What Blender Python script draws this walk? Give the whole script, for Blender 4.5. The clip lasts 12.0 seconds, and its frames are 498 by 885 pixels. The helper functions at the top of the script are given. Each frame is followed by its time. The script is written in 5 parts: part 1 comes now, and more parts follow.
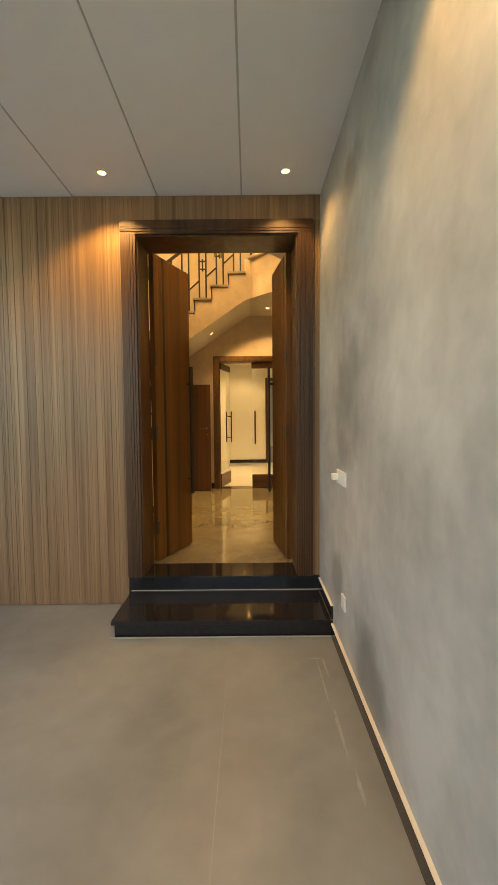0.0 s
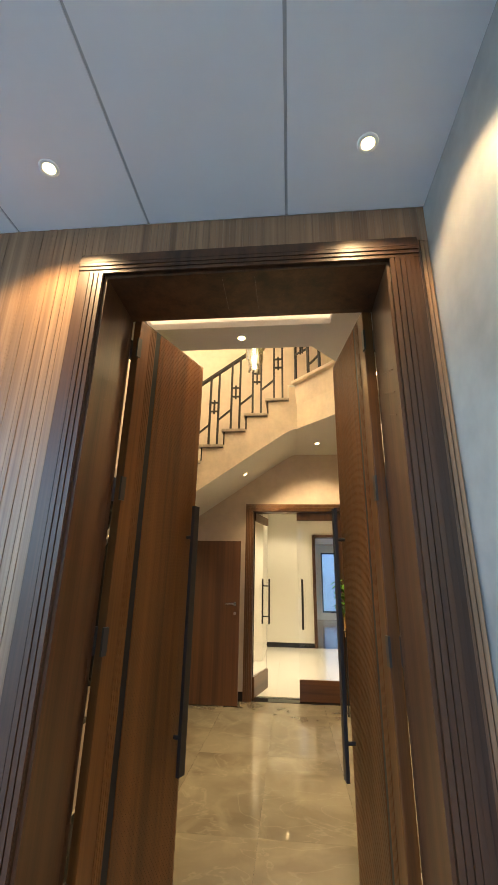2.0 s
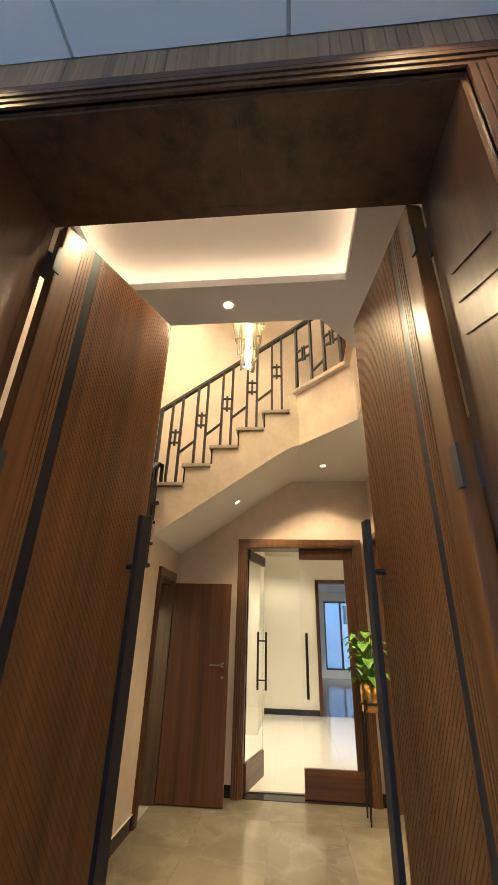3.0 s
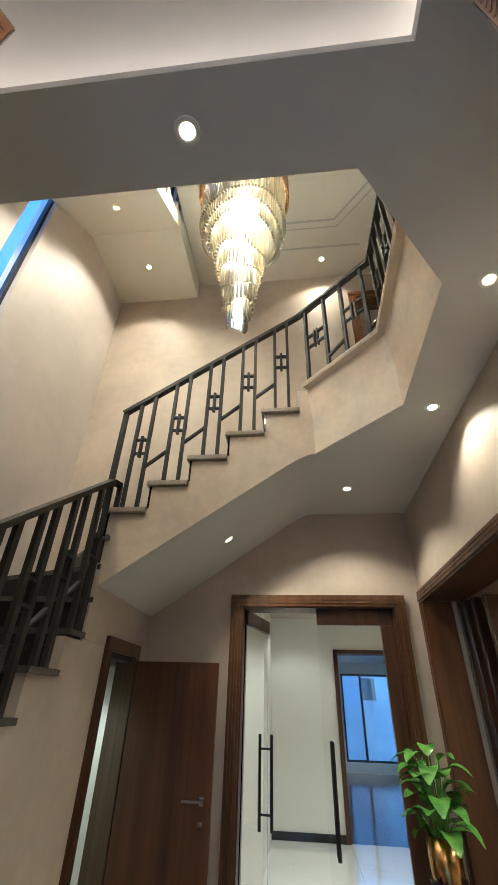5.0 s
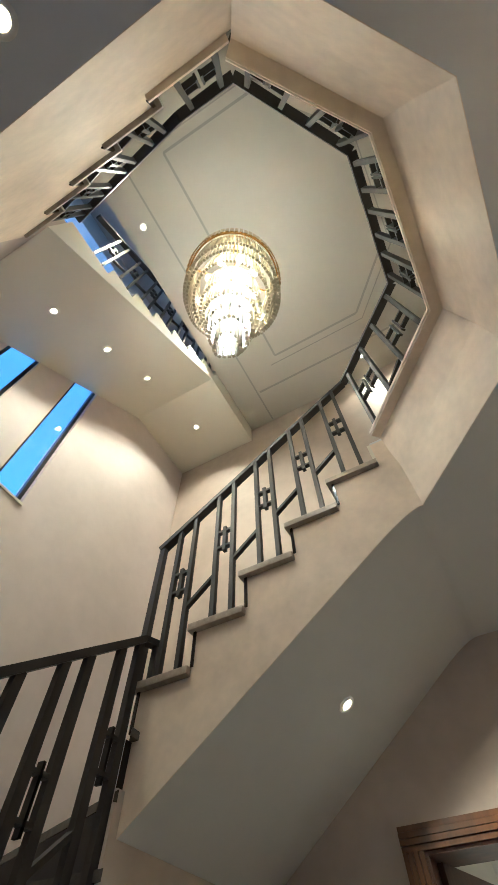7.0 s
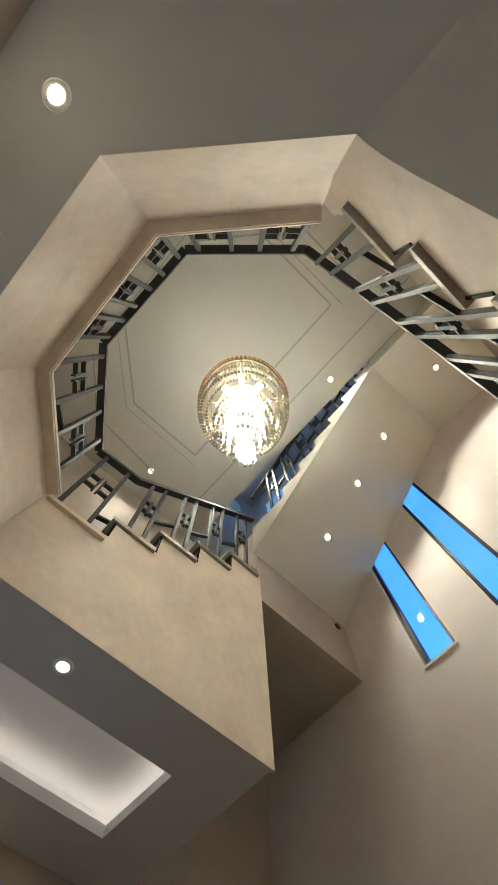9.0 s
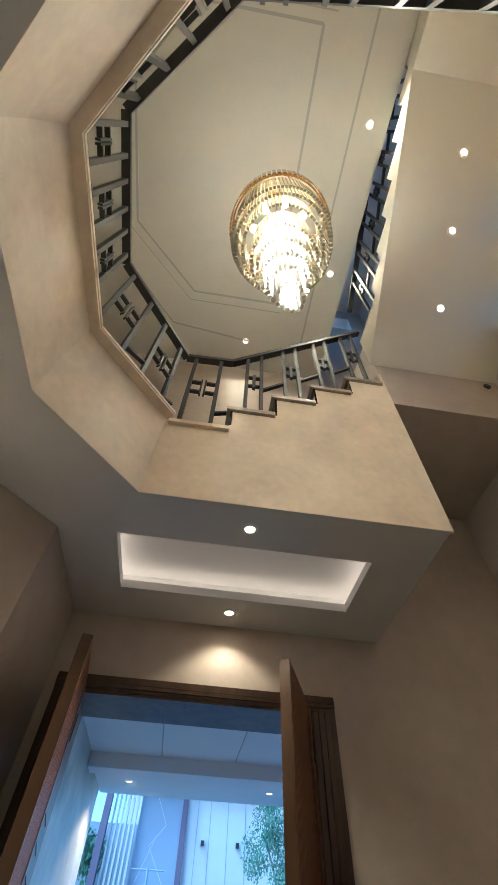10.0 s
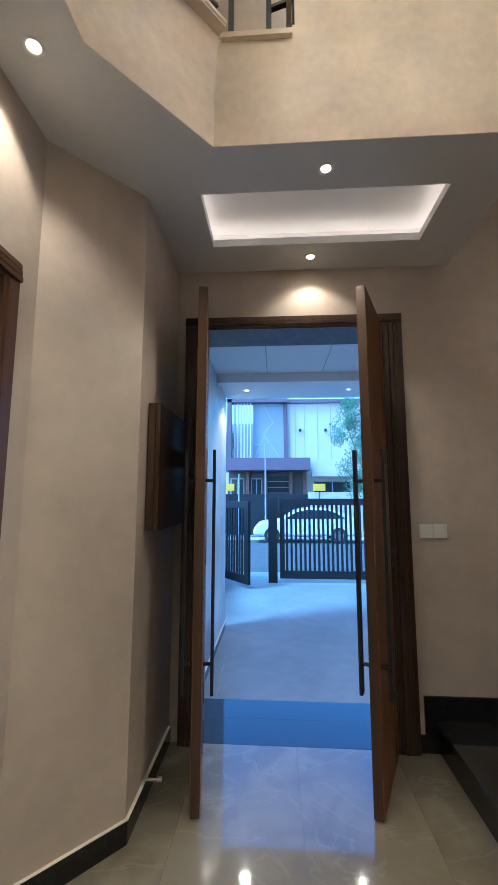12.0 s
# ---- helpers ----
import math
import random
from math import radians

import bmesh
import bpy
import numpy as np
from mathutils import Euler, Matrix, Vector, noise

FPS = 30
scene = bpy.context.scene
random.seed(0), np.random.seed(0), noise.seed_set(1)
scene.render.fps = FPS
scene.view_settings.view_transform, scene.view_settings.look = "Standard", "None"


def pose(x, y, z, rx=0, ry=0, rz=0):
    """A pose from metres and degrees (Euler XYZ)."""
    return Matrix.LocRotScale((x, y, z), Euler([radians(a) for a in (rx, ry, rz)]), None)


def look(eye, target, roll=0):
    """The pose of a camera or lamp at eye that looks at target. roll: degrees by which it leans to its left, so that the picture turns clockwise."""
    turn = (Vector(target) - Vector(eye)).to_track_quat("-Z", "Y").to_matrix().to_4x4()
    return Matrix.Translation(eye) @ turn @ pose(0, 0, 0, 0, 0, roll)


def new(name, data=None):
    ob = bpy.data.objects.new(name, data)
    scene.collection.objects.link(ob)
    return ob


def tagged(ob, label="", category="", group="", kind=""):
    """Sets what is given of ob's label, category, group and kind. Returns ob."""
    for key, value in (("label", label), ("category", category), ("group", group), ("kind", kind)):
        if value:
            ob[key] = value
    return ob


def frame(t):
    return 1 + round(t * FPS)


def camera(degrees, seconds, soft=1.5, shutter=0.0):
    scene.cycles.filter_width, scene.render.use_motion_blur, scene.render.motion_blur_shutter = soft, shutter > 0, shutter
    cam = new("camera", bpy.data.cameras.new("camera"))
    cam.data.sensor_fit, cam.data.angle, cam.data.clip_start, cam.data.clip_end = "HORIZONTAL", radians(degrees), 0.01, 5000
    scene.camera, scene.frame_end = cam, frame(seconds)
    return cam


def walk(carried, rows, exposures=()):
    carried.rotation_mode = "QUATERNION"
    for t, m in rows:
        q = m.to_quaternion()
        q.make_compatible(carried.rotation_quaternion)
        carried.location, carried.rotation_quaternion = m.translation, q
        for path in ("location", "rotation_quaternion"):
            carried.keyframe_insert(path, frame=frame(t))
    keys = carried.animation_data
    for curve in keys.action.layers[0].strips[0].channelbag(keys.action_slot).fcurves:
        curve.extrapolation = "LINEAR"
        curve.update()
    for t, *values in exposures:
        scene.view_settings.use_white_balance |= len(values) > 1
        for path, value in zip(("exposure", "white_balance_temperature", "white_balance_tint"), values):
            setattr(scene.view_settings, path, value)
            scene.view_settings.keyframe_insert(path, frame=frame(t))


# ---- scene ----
cam = camera(62.3, 12.0)
PATH = [
    (0, (0.243, -3.332, 1.28), (0.244, -1.335, 1.17), -0.5),
    (0.5, (0.232, -2.874, 1.256), (0.105, -0.878, 1.266), -0.6),
    (1, (0.202, -2.385, 1.296), (0.028, -0.406, 1.525), 0.1),
    (1.5, (0.186, -1.936, 1.375), (0.001, 0.0, 1.84), 0.7),
    (2, (0.196, -1.493, 1.419), (0.008, 0.394, 2.055), 1.1),
    (2.5, (0.187, -1.026, 1.42), (0.007, 0.816, 2.178), 1.5),
    (3, (0.177, -0.604, 1.449), (-0.003, 1.204, 2.283), 1.5),
    (5, (0.144, 0.687, 1.669), (-0.06, 2.365, 2.739), 1.8),
    (5.5, (0.142, 0.972, 1.679), (-0.098, 2.561, 2.869), 1.6),
    (6, (0.101, 1.275, 1.715), (-0.196, 2.713, 3.073), 1.1),
    (6.5, (0.133, 1.536, 1.734), (-0.252, 2.74, 3.284), -0.1),
    (7, (0.195, 1.812, 1.789), (-0.293, 2.748, 3.488), -1.5),
    (8.8, (0.155, 2.571, 1.829), (-0.266, 2.325, 3.769), -5.1),
    (9, (0.172, 2.604, 1.84), (-0.184, 2.267, 3.779), -4.1),
    (9.5, (0.135, 2.695, 1.853), (-0.084, 1.963, 3.701), 2.6),
    (10, (0.043, 2.785, 1.825), (-0.083, 1.583, 3.419), 3.0),
    (10.5, (0.049, 2.891, 1.744), (-0.054, 1.296, 2.945), 0.8),
    (11, (0.102, 3.035, 1.684), (-0.001, 1.211, 2.497), -0.3),
    (11.5, (0.109, 3.134, 1.629), (0.056, 1.193, 2.109), -0.7),
    (12, (0.116, 3.117, 1.559), (0.241, 1.138, 1.816), 0.1),
]
walk(cam, [(t, look(eye, target, roll)) for t, eye, target, roll in PATH],
     exposures=[(0.0, 2.5, 15000, 9), (0.6, 2.9, 10000, 3), (1.0, 3.0, 9600, 4), (1.5, 2.9, 7900, 2), (3.2, 2.95, 6000, 4), (5.0, 2.25, 4550, -2), (7.0, 2.15, 4450, -2), (9.0, 2.0, 4450, -3), (10.5, 2.02, 4720, 1), (12.0, 2.35, 4450, 2)])

# ---- world and sun ----
world = bpy.data.worlds.new("sky")
scene.world = world
world.use_nodes = True
wn = world.node_tree.nodes
sky = wn.new("ShaderNodeTexSky")
sky.sky_type, sky.sun_disc = "NISHITA", False
sky.sun_elevation, sky.sun_rotation, sky.ozone_density = radians(38), radians(60), 8.0
wn["Background"].inputs[1].default_value = 0.15
world.node_tree.links.new(sky.outputs[0], wn["Background"].inputs[0])
sun = new("sun", bpy.data.lights.new("sun", "SUN"))
sun.data.energy, sun.data.angle, sun.data.color = 1.45, radians(14), (0.45, 0.75, 1)
sun.matrix_world = look((0, 0, 20), (-8, -5, 4))

WARM = (1.0, 0.70, 0.39)


# ---- materials ----
def material(name, color, rough=0.6, metal=0.0, vary=0.0, scale=4.0, bump=0.0, bump_scale=60.0, stretch=(1, 1, 1), color2=None, spec=None, random_piece=0.0):
    m = bpy.data.materials.new(name)
    m.use_nodes = True
    nt = m.node_tree
    b = nt.nodes["Principled BSDF"]
    b.inputs["Base Color"].default_value = (*color, 1)
    b.inputs["Roughness"].default_value = rough
    b.inputs["Metallic"].default_value = metal
    if spec is not None:
        b.inputs["Specular IOR Level"].default_value = spec
    if vary or color2 or bump:
        tc = nt.nodes.new("ShaderNodeTexCoord")
        mp = nt.nodes.new("ShaderNodeMapping")
        mp.inputs["Scale"].default_value = stretch
        nt.links.new(tc.outputs["Object"], mp.inputs[0])
    if vary or color2:
        n1 = nt.nodes.new("ShaderNodeTexNoise")
        n1.inputs["Scale"].default_value, n1.inputs["Detail"].default_value = scale, 6
        n2 = nt.nodes.new("ShaderNodeTexNoise")
        n2.inputs["Scale"].default_value, n2.inputs["Detail"].default_value = scale * 7, 3
        nt.links.new(mp.outputs[0], n1.inputs[0])
        nt.links.new(mp.outputs[0], n2.inputs[0])
        add = nt.nodes.new("ShaderNodeMath")
        add.operation = "MULTIPLY_ADD"
        add.inputs[1].default_value = 0.35
        nt.links.new(n2.outputs[0], add.inputs[0])
        nt.links.new(n1.outputs[0], add.inputs[2])
        ramp = nt.nodes.new("ShaderNodeValToRGB")
        c2 = color2 or tuple(c * (1 - vary) for c in color)
        ramp.color_ramp.elements[0].position, ramp.color_ramp.elements[0].color = 0.45, (*c2, 1)
        ramp.color_ramp.elements[1].position, ramp.color_ramp.elements[1].color = 0.9, (*color, 1)
        nt.links.new(add.outputs[0], ramp.inputs[0])
        out = ramp.outputs[0]
        if random_piece:
            info = nt.nodes.new("ShaderNodeObjectInfo")
            mr = nt.nodes.new("ShaderNodeMapRange")
            mr.inputs[3].default_value, mr.inputs[4].default_value = 1 - random_piece, 1 + random_piece
            nt.links.new(info.outputs["Random"], mr.inputs[0])
            hsv = nt.nodes.new("ShaderNodeHueSaturation")
            nt.links.new(mr.outputs[0], hsv.inputs["Value"])
            nt.links.new(out, hsv.inputs["Color"])
            out = hsv.outputs[0]
        nt.links.new(out, b.inputs["Base Color"])
    if bump:
        n3 = nt.nodes.new("ShaderNodeTexNoise")
        n3.inputs["Scale"].default_value, n3.inputs["Detail"].default_value = bump_scale, 4
        nt.links.new(mp.outputs[0], n3.inputs[0])
        bm = nt.nodes.new("ShaderNodeBump")
        bm.inputs["Strength"].default_value, bm.inputs["Distance"].default_value = bump, 0.01
        nt.links.new(n3.outputs[0], bm.inputs["Height"])
        nt.links.new(bm.outputs[0], b.inputs["Normal"])
    return m


def glow(name, color, strength):
    m = bpy.data.materials.new(name)
    m.use_nodes = True
    b = m.node_tree.nodes["Principled BSDF"]
    b.inputs["Base Color"].default_value = (*color, 1)
    b.inputs["Emission Color"].default_value = (*color, 1)
    b.inputs["Emission Strength"].default_value = strength
    return m


def glass(name, color=(1, 1, 1), rough=0.0, alpha_mix=0.0):
    m = bpy.data.materials.new(name)
    m.use_nodes = True
    nt = m.node_tree
    b = nt.nodes["Principled BSDF"]
    b.inputs["Base Color"].default_value = (*color, 1)
    b.inputs["Roughness"].default_value = rough
    b.inputs["Transmission Weight"].default_value = 1
    b.inputs["IOR"].default_value = 1.45
    return m


def wood(name, dark, light, rough=0.35, axis="Z", scale=1.0, coat=0.3):
    m = bpy.data.materials.new(name)
    m.use_nodes = True
    nt = m.node_tree
    b = nt.nodes["Principled BSDF"]
    tc = nt.nodes.new("ShaderNodeTexCoord")
    mp = nt.nodes.new("ShaderNodeMapping")
    s = {"X": (0.022, 1, 1), "Y": (1, 0.022, 1), "Z": (1, 1, 0.022)}[axis]
    mp.inputs["Scale"].default_value = [v * scale for v in s]
    nt.links.new(tc.outputs["Object"], mp.inputs[0])
    n1 = nt.nodes.new("ShaderNodeTexNoise")
    n1.inputs["Scale"].default_value, n1.inputs["Detail"].default_value, n1.inputs["Roughness"].default_value = 14, 8, 0.65
    n2 = nt.nodes.new("ShaderNodeTexNoise")
    n2.inputs["Scale"].default_value, n2.inputs["Detail"].default_value = 3, 3
    n3 = nt.nodes.new("ShaderNodeTexNoise")
    n3.inputs["Scale"].default_value, n3.inputs["Detail"].default_value = 120, 2
    for n in (n1, n2, n3):
        nt.links.new(mp.outputs[0], n.inputs[0])
    mix = nt.nodes.new("ShaderNodeMath")
    mix.operation = "MULTIPLY_ADD"
    mix.inputs[1].default_value = 0.5
    nt.links.new(n2.outputs[0], mix.inputs[0])
    nt.links.new(n1.outputs[0], mix.inputs[2])
    mix2 = nt.nodes.new("ShaderNodeMath")
    mix2.operation = "MULTIPLY_ADD"
    mix2.inputs[1].default_value = 0.15
    nt.links.new(n3.outputs[0], mix2.inputs[0])
    nt.links.new(mix.outputs[0], mix2.inputs[2])
    ramp = nt.nodes.new("ShaderNodeValToRGB")
    ramp.color_ramp.elements[0].position, ramp.color_ramp.elements[0].color = 0.62, (*dark, 1)
    ramp.color_ramp.elements[1].position, ramp.color_ramp.elements[1].color = 1.02, (*light, 1)
    nt.links.new(mix2.outputs[0], ramp.inputs[0])
    nt.links.new(ramp.outputs[0], b.inputs["Base Color"])
    b.inputs["Roughness"].default_value = rough
    b.inputs["Coat Weight"].default_value = coat
    b.inputs["Coat Roughness"].default_value = 0.25
    bump = nt.nodes.new("ShaderNodeBump")
    bump.inputs["Strength"].default_value, bump.inputs["Distance"].default_value = 0.06, 0.004
    nt.links.new(n1.outputs[0], bump.inputs["Height"])
    nt.links.new(bump.outputs[0], b.inputs["Normal"])
    return m


def marble(name, base, vein, rough=0.05):
    """Polished marble with soft clouded streaks along y and x mixed, and few thin pale veins."""
    m = bpy.data.materials.new(name)
    m.use_nodes = True
    nt = m.node_tree
    b = nt.nodes["Principled BSDF"]
    b.inputs["Roughness"].default_value, b.inputs["Specular IOR Level"].default_value = rough, 0.85
    geo, info = nt.nodes.new("ShaderNodeNewGeometry"), nt.nodes.new("ShaderNodeObjectInfo")
    shift = nt.nodes.new("ShaderNodeVectorMath")
    shift.operation = "MULTIPLY_ADD"
    shift.inputs[1].default_value = (9, 7, 5)
    nt.links.new(info.outputs["Random"], shift.inputs[0])
    nt.links.new(geo.outputs["Position"], shift.inputs[2])
    color = None
    for scale, stretch, distort, lo, hi, c in ((1.5, (0.8, 1.25, 1), 0.6, 0.38, 0.68, tuple(v * 0.52 for v in base)), (3.6, (1.1, 0.8, 1), 0.9, 0.48, 0.78, tuple(v * 1.25 for v in base)), (1.9, (0.8, 1.2, 1), 1.0, 0.49, 0.51, vein)):
        mp, n, ramp = nt.nodes.new("ShaderNodeMapping"), nt.nodes.new("ShaderNodeTexNoise"), nt.nodes.new("ShaderNodeValToRGB")
        mp.inputs["Scale"].default_value = stretch
        nt.links.new(shift.outputs[0], mp.inputs[0])
        nt.links.new(mp.outputs[0], n.inputs[0])
        n.inputs["Scale"].default_value, n.inputs["Detail"].default_value, n.inputs["Distortion"].default_value = scale, 5, distort
        e = ramp.color_ramp.elements
        e[0].position, e[0].color, e[1].position = lo, (0, 0, 0, 1), hi
        e[1].color = (0.75, 0.75, 0.75, 1)
        if c is vein:
            mid = e.new(0.5)
            mid.color, e[2].color = (0.13, 0.13, 0.13, 1), (0, 0, 0, 1)
        nt.links.new(n.outputs[0], ramp.inputs[0])
        mix = nt.nodes.new("ShaderNodeMix")
        mix.data_type = "RGBA"
        nt.links.new(ramp.outputs[0], mix.inputs[0])
        if color is None:
            mix.inputs[6].default_value = (*base, 1)
        else:
            nt.links.new(color, mix.inputs[6])
        mix.inputs[7].default_value = (*c, 1)
        color = mix.outputs[2]
    nt.links.new(color, b.inputs["Base Color"])
    return m


M_stucco = material("stucco_beige", (0.60, 0.515, 0.435), 0.5, vary=0.24, scale=1.6, bump=0.12, bump_scale=25)
# paler and pinker than the other stucco, painting in the slit windows' daylight
M_stucco_daylit = material("stucco_beige_daylit", (0.76, 0.69, 0.665), 0.5, vary=0.16, scale=1.4, bump=0.12, bump_scale=25)
M_fascia = material("stucco_cream", (0.86, 0.735, 0.58), 0.6, vary=0.25, scale=3.2, bump=0.1, bump_scale=18)
M_cement = material("polished_cement", (0.56, 0.55, 0.51), 0.46, color2=(0.30, 0.295, 0.275), scale=1.3, bump=0.06, bump_scale=9)
def dark_patches(m, spots, color):
    """Soft-edged dark patches, each (x, y, z, radius across, radius up), worked into a material."""
    nt = m.node_tree
    b = nt.nodes["Principled BSDF"]
    tc, n = nt.nodes.new("ShaderNodeTexCoord"), nt.nodes.new("ShaderNodeTexNoise")
    n.inputs["Scale"].default_value, n.inputs["Detail"].default_value = 3.5, 6
    nt.links.new(tc.outputs["Object"], n.inputs[0])
    for x, y, z, ry, rz, depth in spots:
        mp, ln, add, mr, mix = (nt.nodes.new(k) for k in ("ShaderNodeMapping", "ShaderNodeVectorMath", "ShaderNodeMath", "ShaderNodeMapRange", "ShaderNodeMix"))
        mp.vector_type = "TEXTURE"
        mp.inputs["Location"].default_value, mp.inputs["Scale"].default_value = (x, y, z), (1, ry, rz)
        ln.operation, add.operation, mix.data_type, mr.interpolation_type = "LENGTH", "MULTIPLY_ADD", "RGBA", "SMOOTHSTEP"
        nt.links.new(tc.outputs["Object"], mp.inputs[0])
        nt.links.new(mp.outputs[0], ln.inputs[0])
        nt.links.new(n.outputs[0], add.inputs[0])
        add.inputs[1].default_value = 1.6
        nt.links.new(ln.outputs["Value"], add.inputs[2])
        mr.inputs[1].default_value, mr.inputs[2].default_value, mr.inputs[3].default_value, mr.inputs[4].default_value = 1.2, 2.0, depth, 0.0
        nt.links.new(add.outputs[0], mr.inputs[0])
        src = b.inputs["Base Color"].links[0].from_socket
        nt.links.new(mr.outputs[0], mix.inputs[0])
        nt.links.new(src, mix.inputs[6])
        mix.inputs[7].default_value = (*color, 1)
        nt.links.new(mix.outputs[2], b.inputs["Base Color"])


# the two low patches are damp; the higher ones only darken the cement
dark_patches(M_cement, ((0.82, -0.98, 2.62, 0.22, 0.22, 0.75), (0.82, -0.92, 1.42, 0.30, 0.42, 0.6), (0.82, -1.40, 0.02, 0.30, 0.26, 0.7), (0.82, -0.62, 0.22, 0.22, 0.22, 0.55), (0.82, -2.1, 2.9, 0.5, 0.3, 0.6)), (0.15, 0.145, 0.135))
M_ceiling_hall = material("hall_ceiling_paint", (0.69, 0.695, 0.70), 0.7, vary=0.05, scale=1.5)
# ceiling paint darkened to offset the chandelier's strong light
M_top = material("well_ceiling_darkened", (0.50, 0.475, 0.41), 0.7, vary=0.05, scale=1.5)
M_ceiling = material("ceiling_paint", (0.76, 0.73, 0.62), 0.7, vary=0.04, scale=1.5)
M_porch_ceiling = material("porch_ceiling_paint", (0.88, 0.88, 0.89), 0.7, vary=0.04, scale=1.5)
M_joint = material("ceiling_joint", (0.5, 0.5, 0.5), 0.8)
M_white = material("white_paint", (0.82, 0.80, 0.72), 0.5, vary=0.03, scale=1.2)
M_far_floor = material("dark_glossy_floor", (0.10, 0.06, 0.045), 0.12, vary=0.4, scale=1.2)
M_white_gloss = material("white_gloss_tile", (0.80, 0.79, 0.74), 0.08, vary=0.03, scale=1.0)
M_porch = material("porch_concrete", (0.29, 0.30, 0.285), 0.36, color2=(0.18, 0.187, 0.18), scale=0.9, bump=0.025, bump_scale=30)
M_granite = material("black_granite", (0.018, 0.018, 0.02), 0.06, vary=0.25, scale=25)
M_riser = material("black_riser", (0.010, 0.010, 0.011), 0.35, spec=0.2)
M_tread = material("dark_tread", (0.10, 0.095, 0.088), 0.25, vary=0.3, scale=40)
M_edge = material("granite_edge", (0.42, 0.365, 0.295), 0.3, vary=0.3, scale=40)
M_curb = material("curb_stucco", (0.84, 0.71, 0.555), 0.6, vary=0.15, scale=6)
M_marble = marble("beige_marble", (0.215, 0.19, 0.14), (0.48, 0.43, 0.34))
M_grout = material("grout", (0.26, 0.23, 0.19), 0.8)
def laminate(name, dark, light):
    """Printed wood laminate: upright bands of several widths, almost even along their length."""
    m = bpy.data.materials.new(name)
    m.use_nodes = True
    nt = m.node_tree
    b = nt.nodes["Principled BSDF"]
    tc = nt.nodes.new("ShaderNodeTexCoord")
    total = None
    for scale, z, weight in ((14, 0.02, 0.5), (60, 0.008, 0.4), (240, 0.012, 0.1)):
        mp, n, k = nt.nodes.new("ShaderNodeMapping"), nt.nodes.new("ShaderNodeTexNoise"), nt.nodes.new("ShaderNodeMath")
        mp.inputs["Scale"].default_value = (1, 0.02, z)
        n.inputs["Scale"].default_value, n.inputs["Detail"].default_value = scale, 3
        k.operation = "MULTIPLY_ADD"
        k.inputs[1].default_value, k.inputs[2].default_value = weight, 0
        nt.links.new(tc.outputs["Object"], mp.inputs[0])
        nt.links.new(mp.outputs[0], n.inputs[0])
        nt.links.new(n.outputs[0], k.inputs[0])
        if total is not None:
            nt.links.new(total, k.inputs[2])
        total = k.outputs[0]
    ramp = nt.nodes.new("ShaderNodeValToRGB")
    ramp.color_ramp.elements[0].position, ramp.color_ramp.elements[0].color = 0.33, (*dark, 1)
    ramp.color_ramp.elements[1].position, ramp.color_ramp.elements[1].color = 0.66, (*light, 1)
    geo, mr, hsv = nt.nodes.new("ShaderNodeNewGeometry"), nt.nodes.new("ShaderNodeMapRange"), nt.nodes.new("ShaderNodeHueSaturation")
    mr.inputs[3].default_value, mr.inputs[4].default_value = 0.92, 1.08
    nt.links.new(total, ramp.inputs[0])
    nt.links.new(geo.outputs["Random Per Island"], mr.inputs[0])
    nt.links.new(mr.outputs[0], hsv.inputs["Value"])
    nt.links.new(ramp.outputs[0], hsv.inputs["Color"])
    nt.links.new(hsv.outputs[0], b.inputs["Base Color"])
    b.inputs["Roughness"].default_value = 0.38
    return m


M_teak = laminate("fluted_laminate", (0.165, 0.083, 0.042), (0.45, 0.262, 0.142))
M_walnut = wood("walnut_door", (0.076, 0.026, 0.006), (0.215, 0.078, 0.017), 0.38, "Z", 1.0, 0.22)
M_casing = wood("brown_casing", (0.042, 0.019, 0.006), (0.15, 0.068, 0.023), 0.36, "Z", 1.0, 0.25)
M_dim = wood("olive_brown_veneer", (0.04, 0.024, 0.011), (0.13, 0.078, 0.038), 0.33, "Z", 1.0, 0.3)
M_inner = wood("dark_walnut", (0.034, 0.013, 0.005), (0.115, 0.048, 0.018), 0.42, "Z", 1.0, 0.12)
M_walnut_h = wood("walnut_cross", (0.035, 0.014, 0.005), (0.14, 0.058, 0.020), 0.38, "X", 1.0, 0.2)
# Walnut darkened for the weakly lit hall side; also the dark box cover
M_deep = wood("dark_and_shaded_walnut", (0.018, 0.009, 0.004), (0.07, 0.034, 0.015), 0.35, "Z", 1.0, 0.25)
M_darkwood = wood("dark_reveal", (0.03, 0.013, 0.006), (0.12, 0.052, 0.022), 0.4, "Z", 1.0, 0.2)
M_black = material("black_metal", (0.02, 0.02, 0.022), 0.4, metal=0.3)
M_rail = material("rail_paint", (0.023, 0.022, 0.022), 0.48, metal=0.0, vary=0.2, scale=20)
M_gate = material("gate_paint", (0.014, 0.015, 0.017), 0.65, spec=0.3)
M_steel = material("brushed_steel", (0.55, 0.53, 0.5), 0.25, metal=1.0)
M_rim = material("gold_tinted_crystal", (0.52, 0.32, 0.09), 0.2, metal=0.85)
M_brass = material("brass", (0.62, 0.38, 0.12), 0.22, metal=1.0)
M_hinge = material("hinge_steel", (0.07, 0.065, 0.06), 0.4, metal=0.5)
M_plastic = material("white_plastic", (0.75, 0.74, 0.70), 0.35)
M_leaf = material("leaf", (0.22, 0.48, 0.07), 0.22, color2=(0.05, 0.16, 0.03), scale=14)
M_tree = material("tree_leaf", (0.13, 0.24, 0.13), 0.6, color2=(0.045, 0.10, 0.06), scale=3)
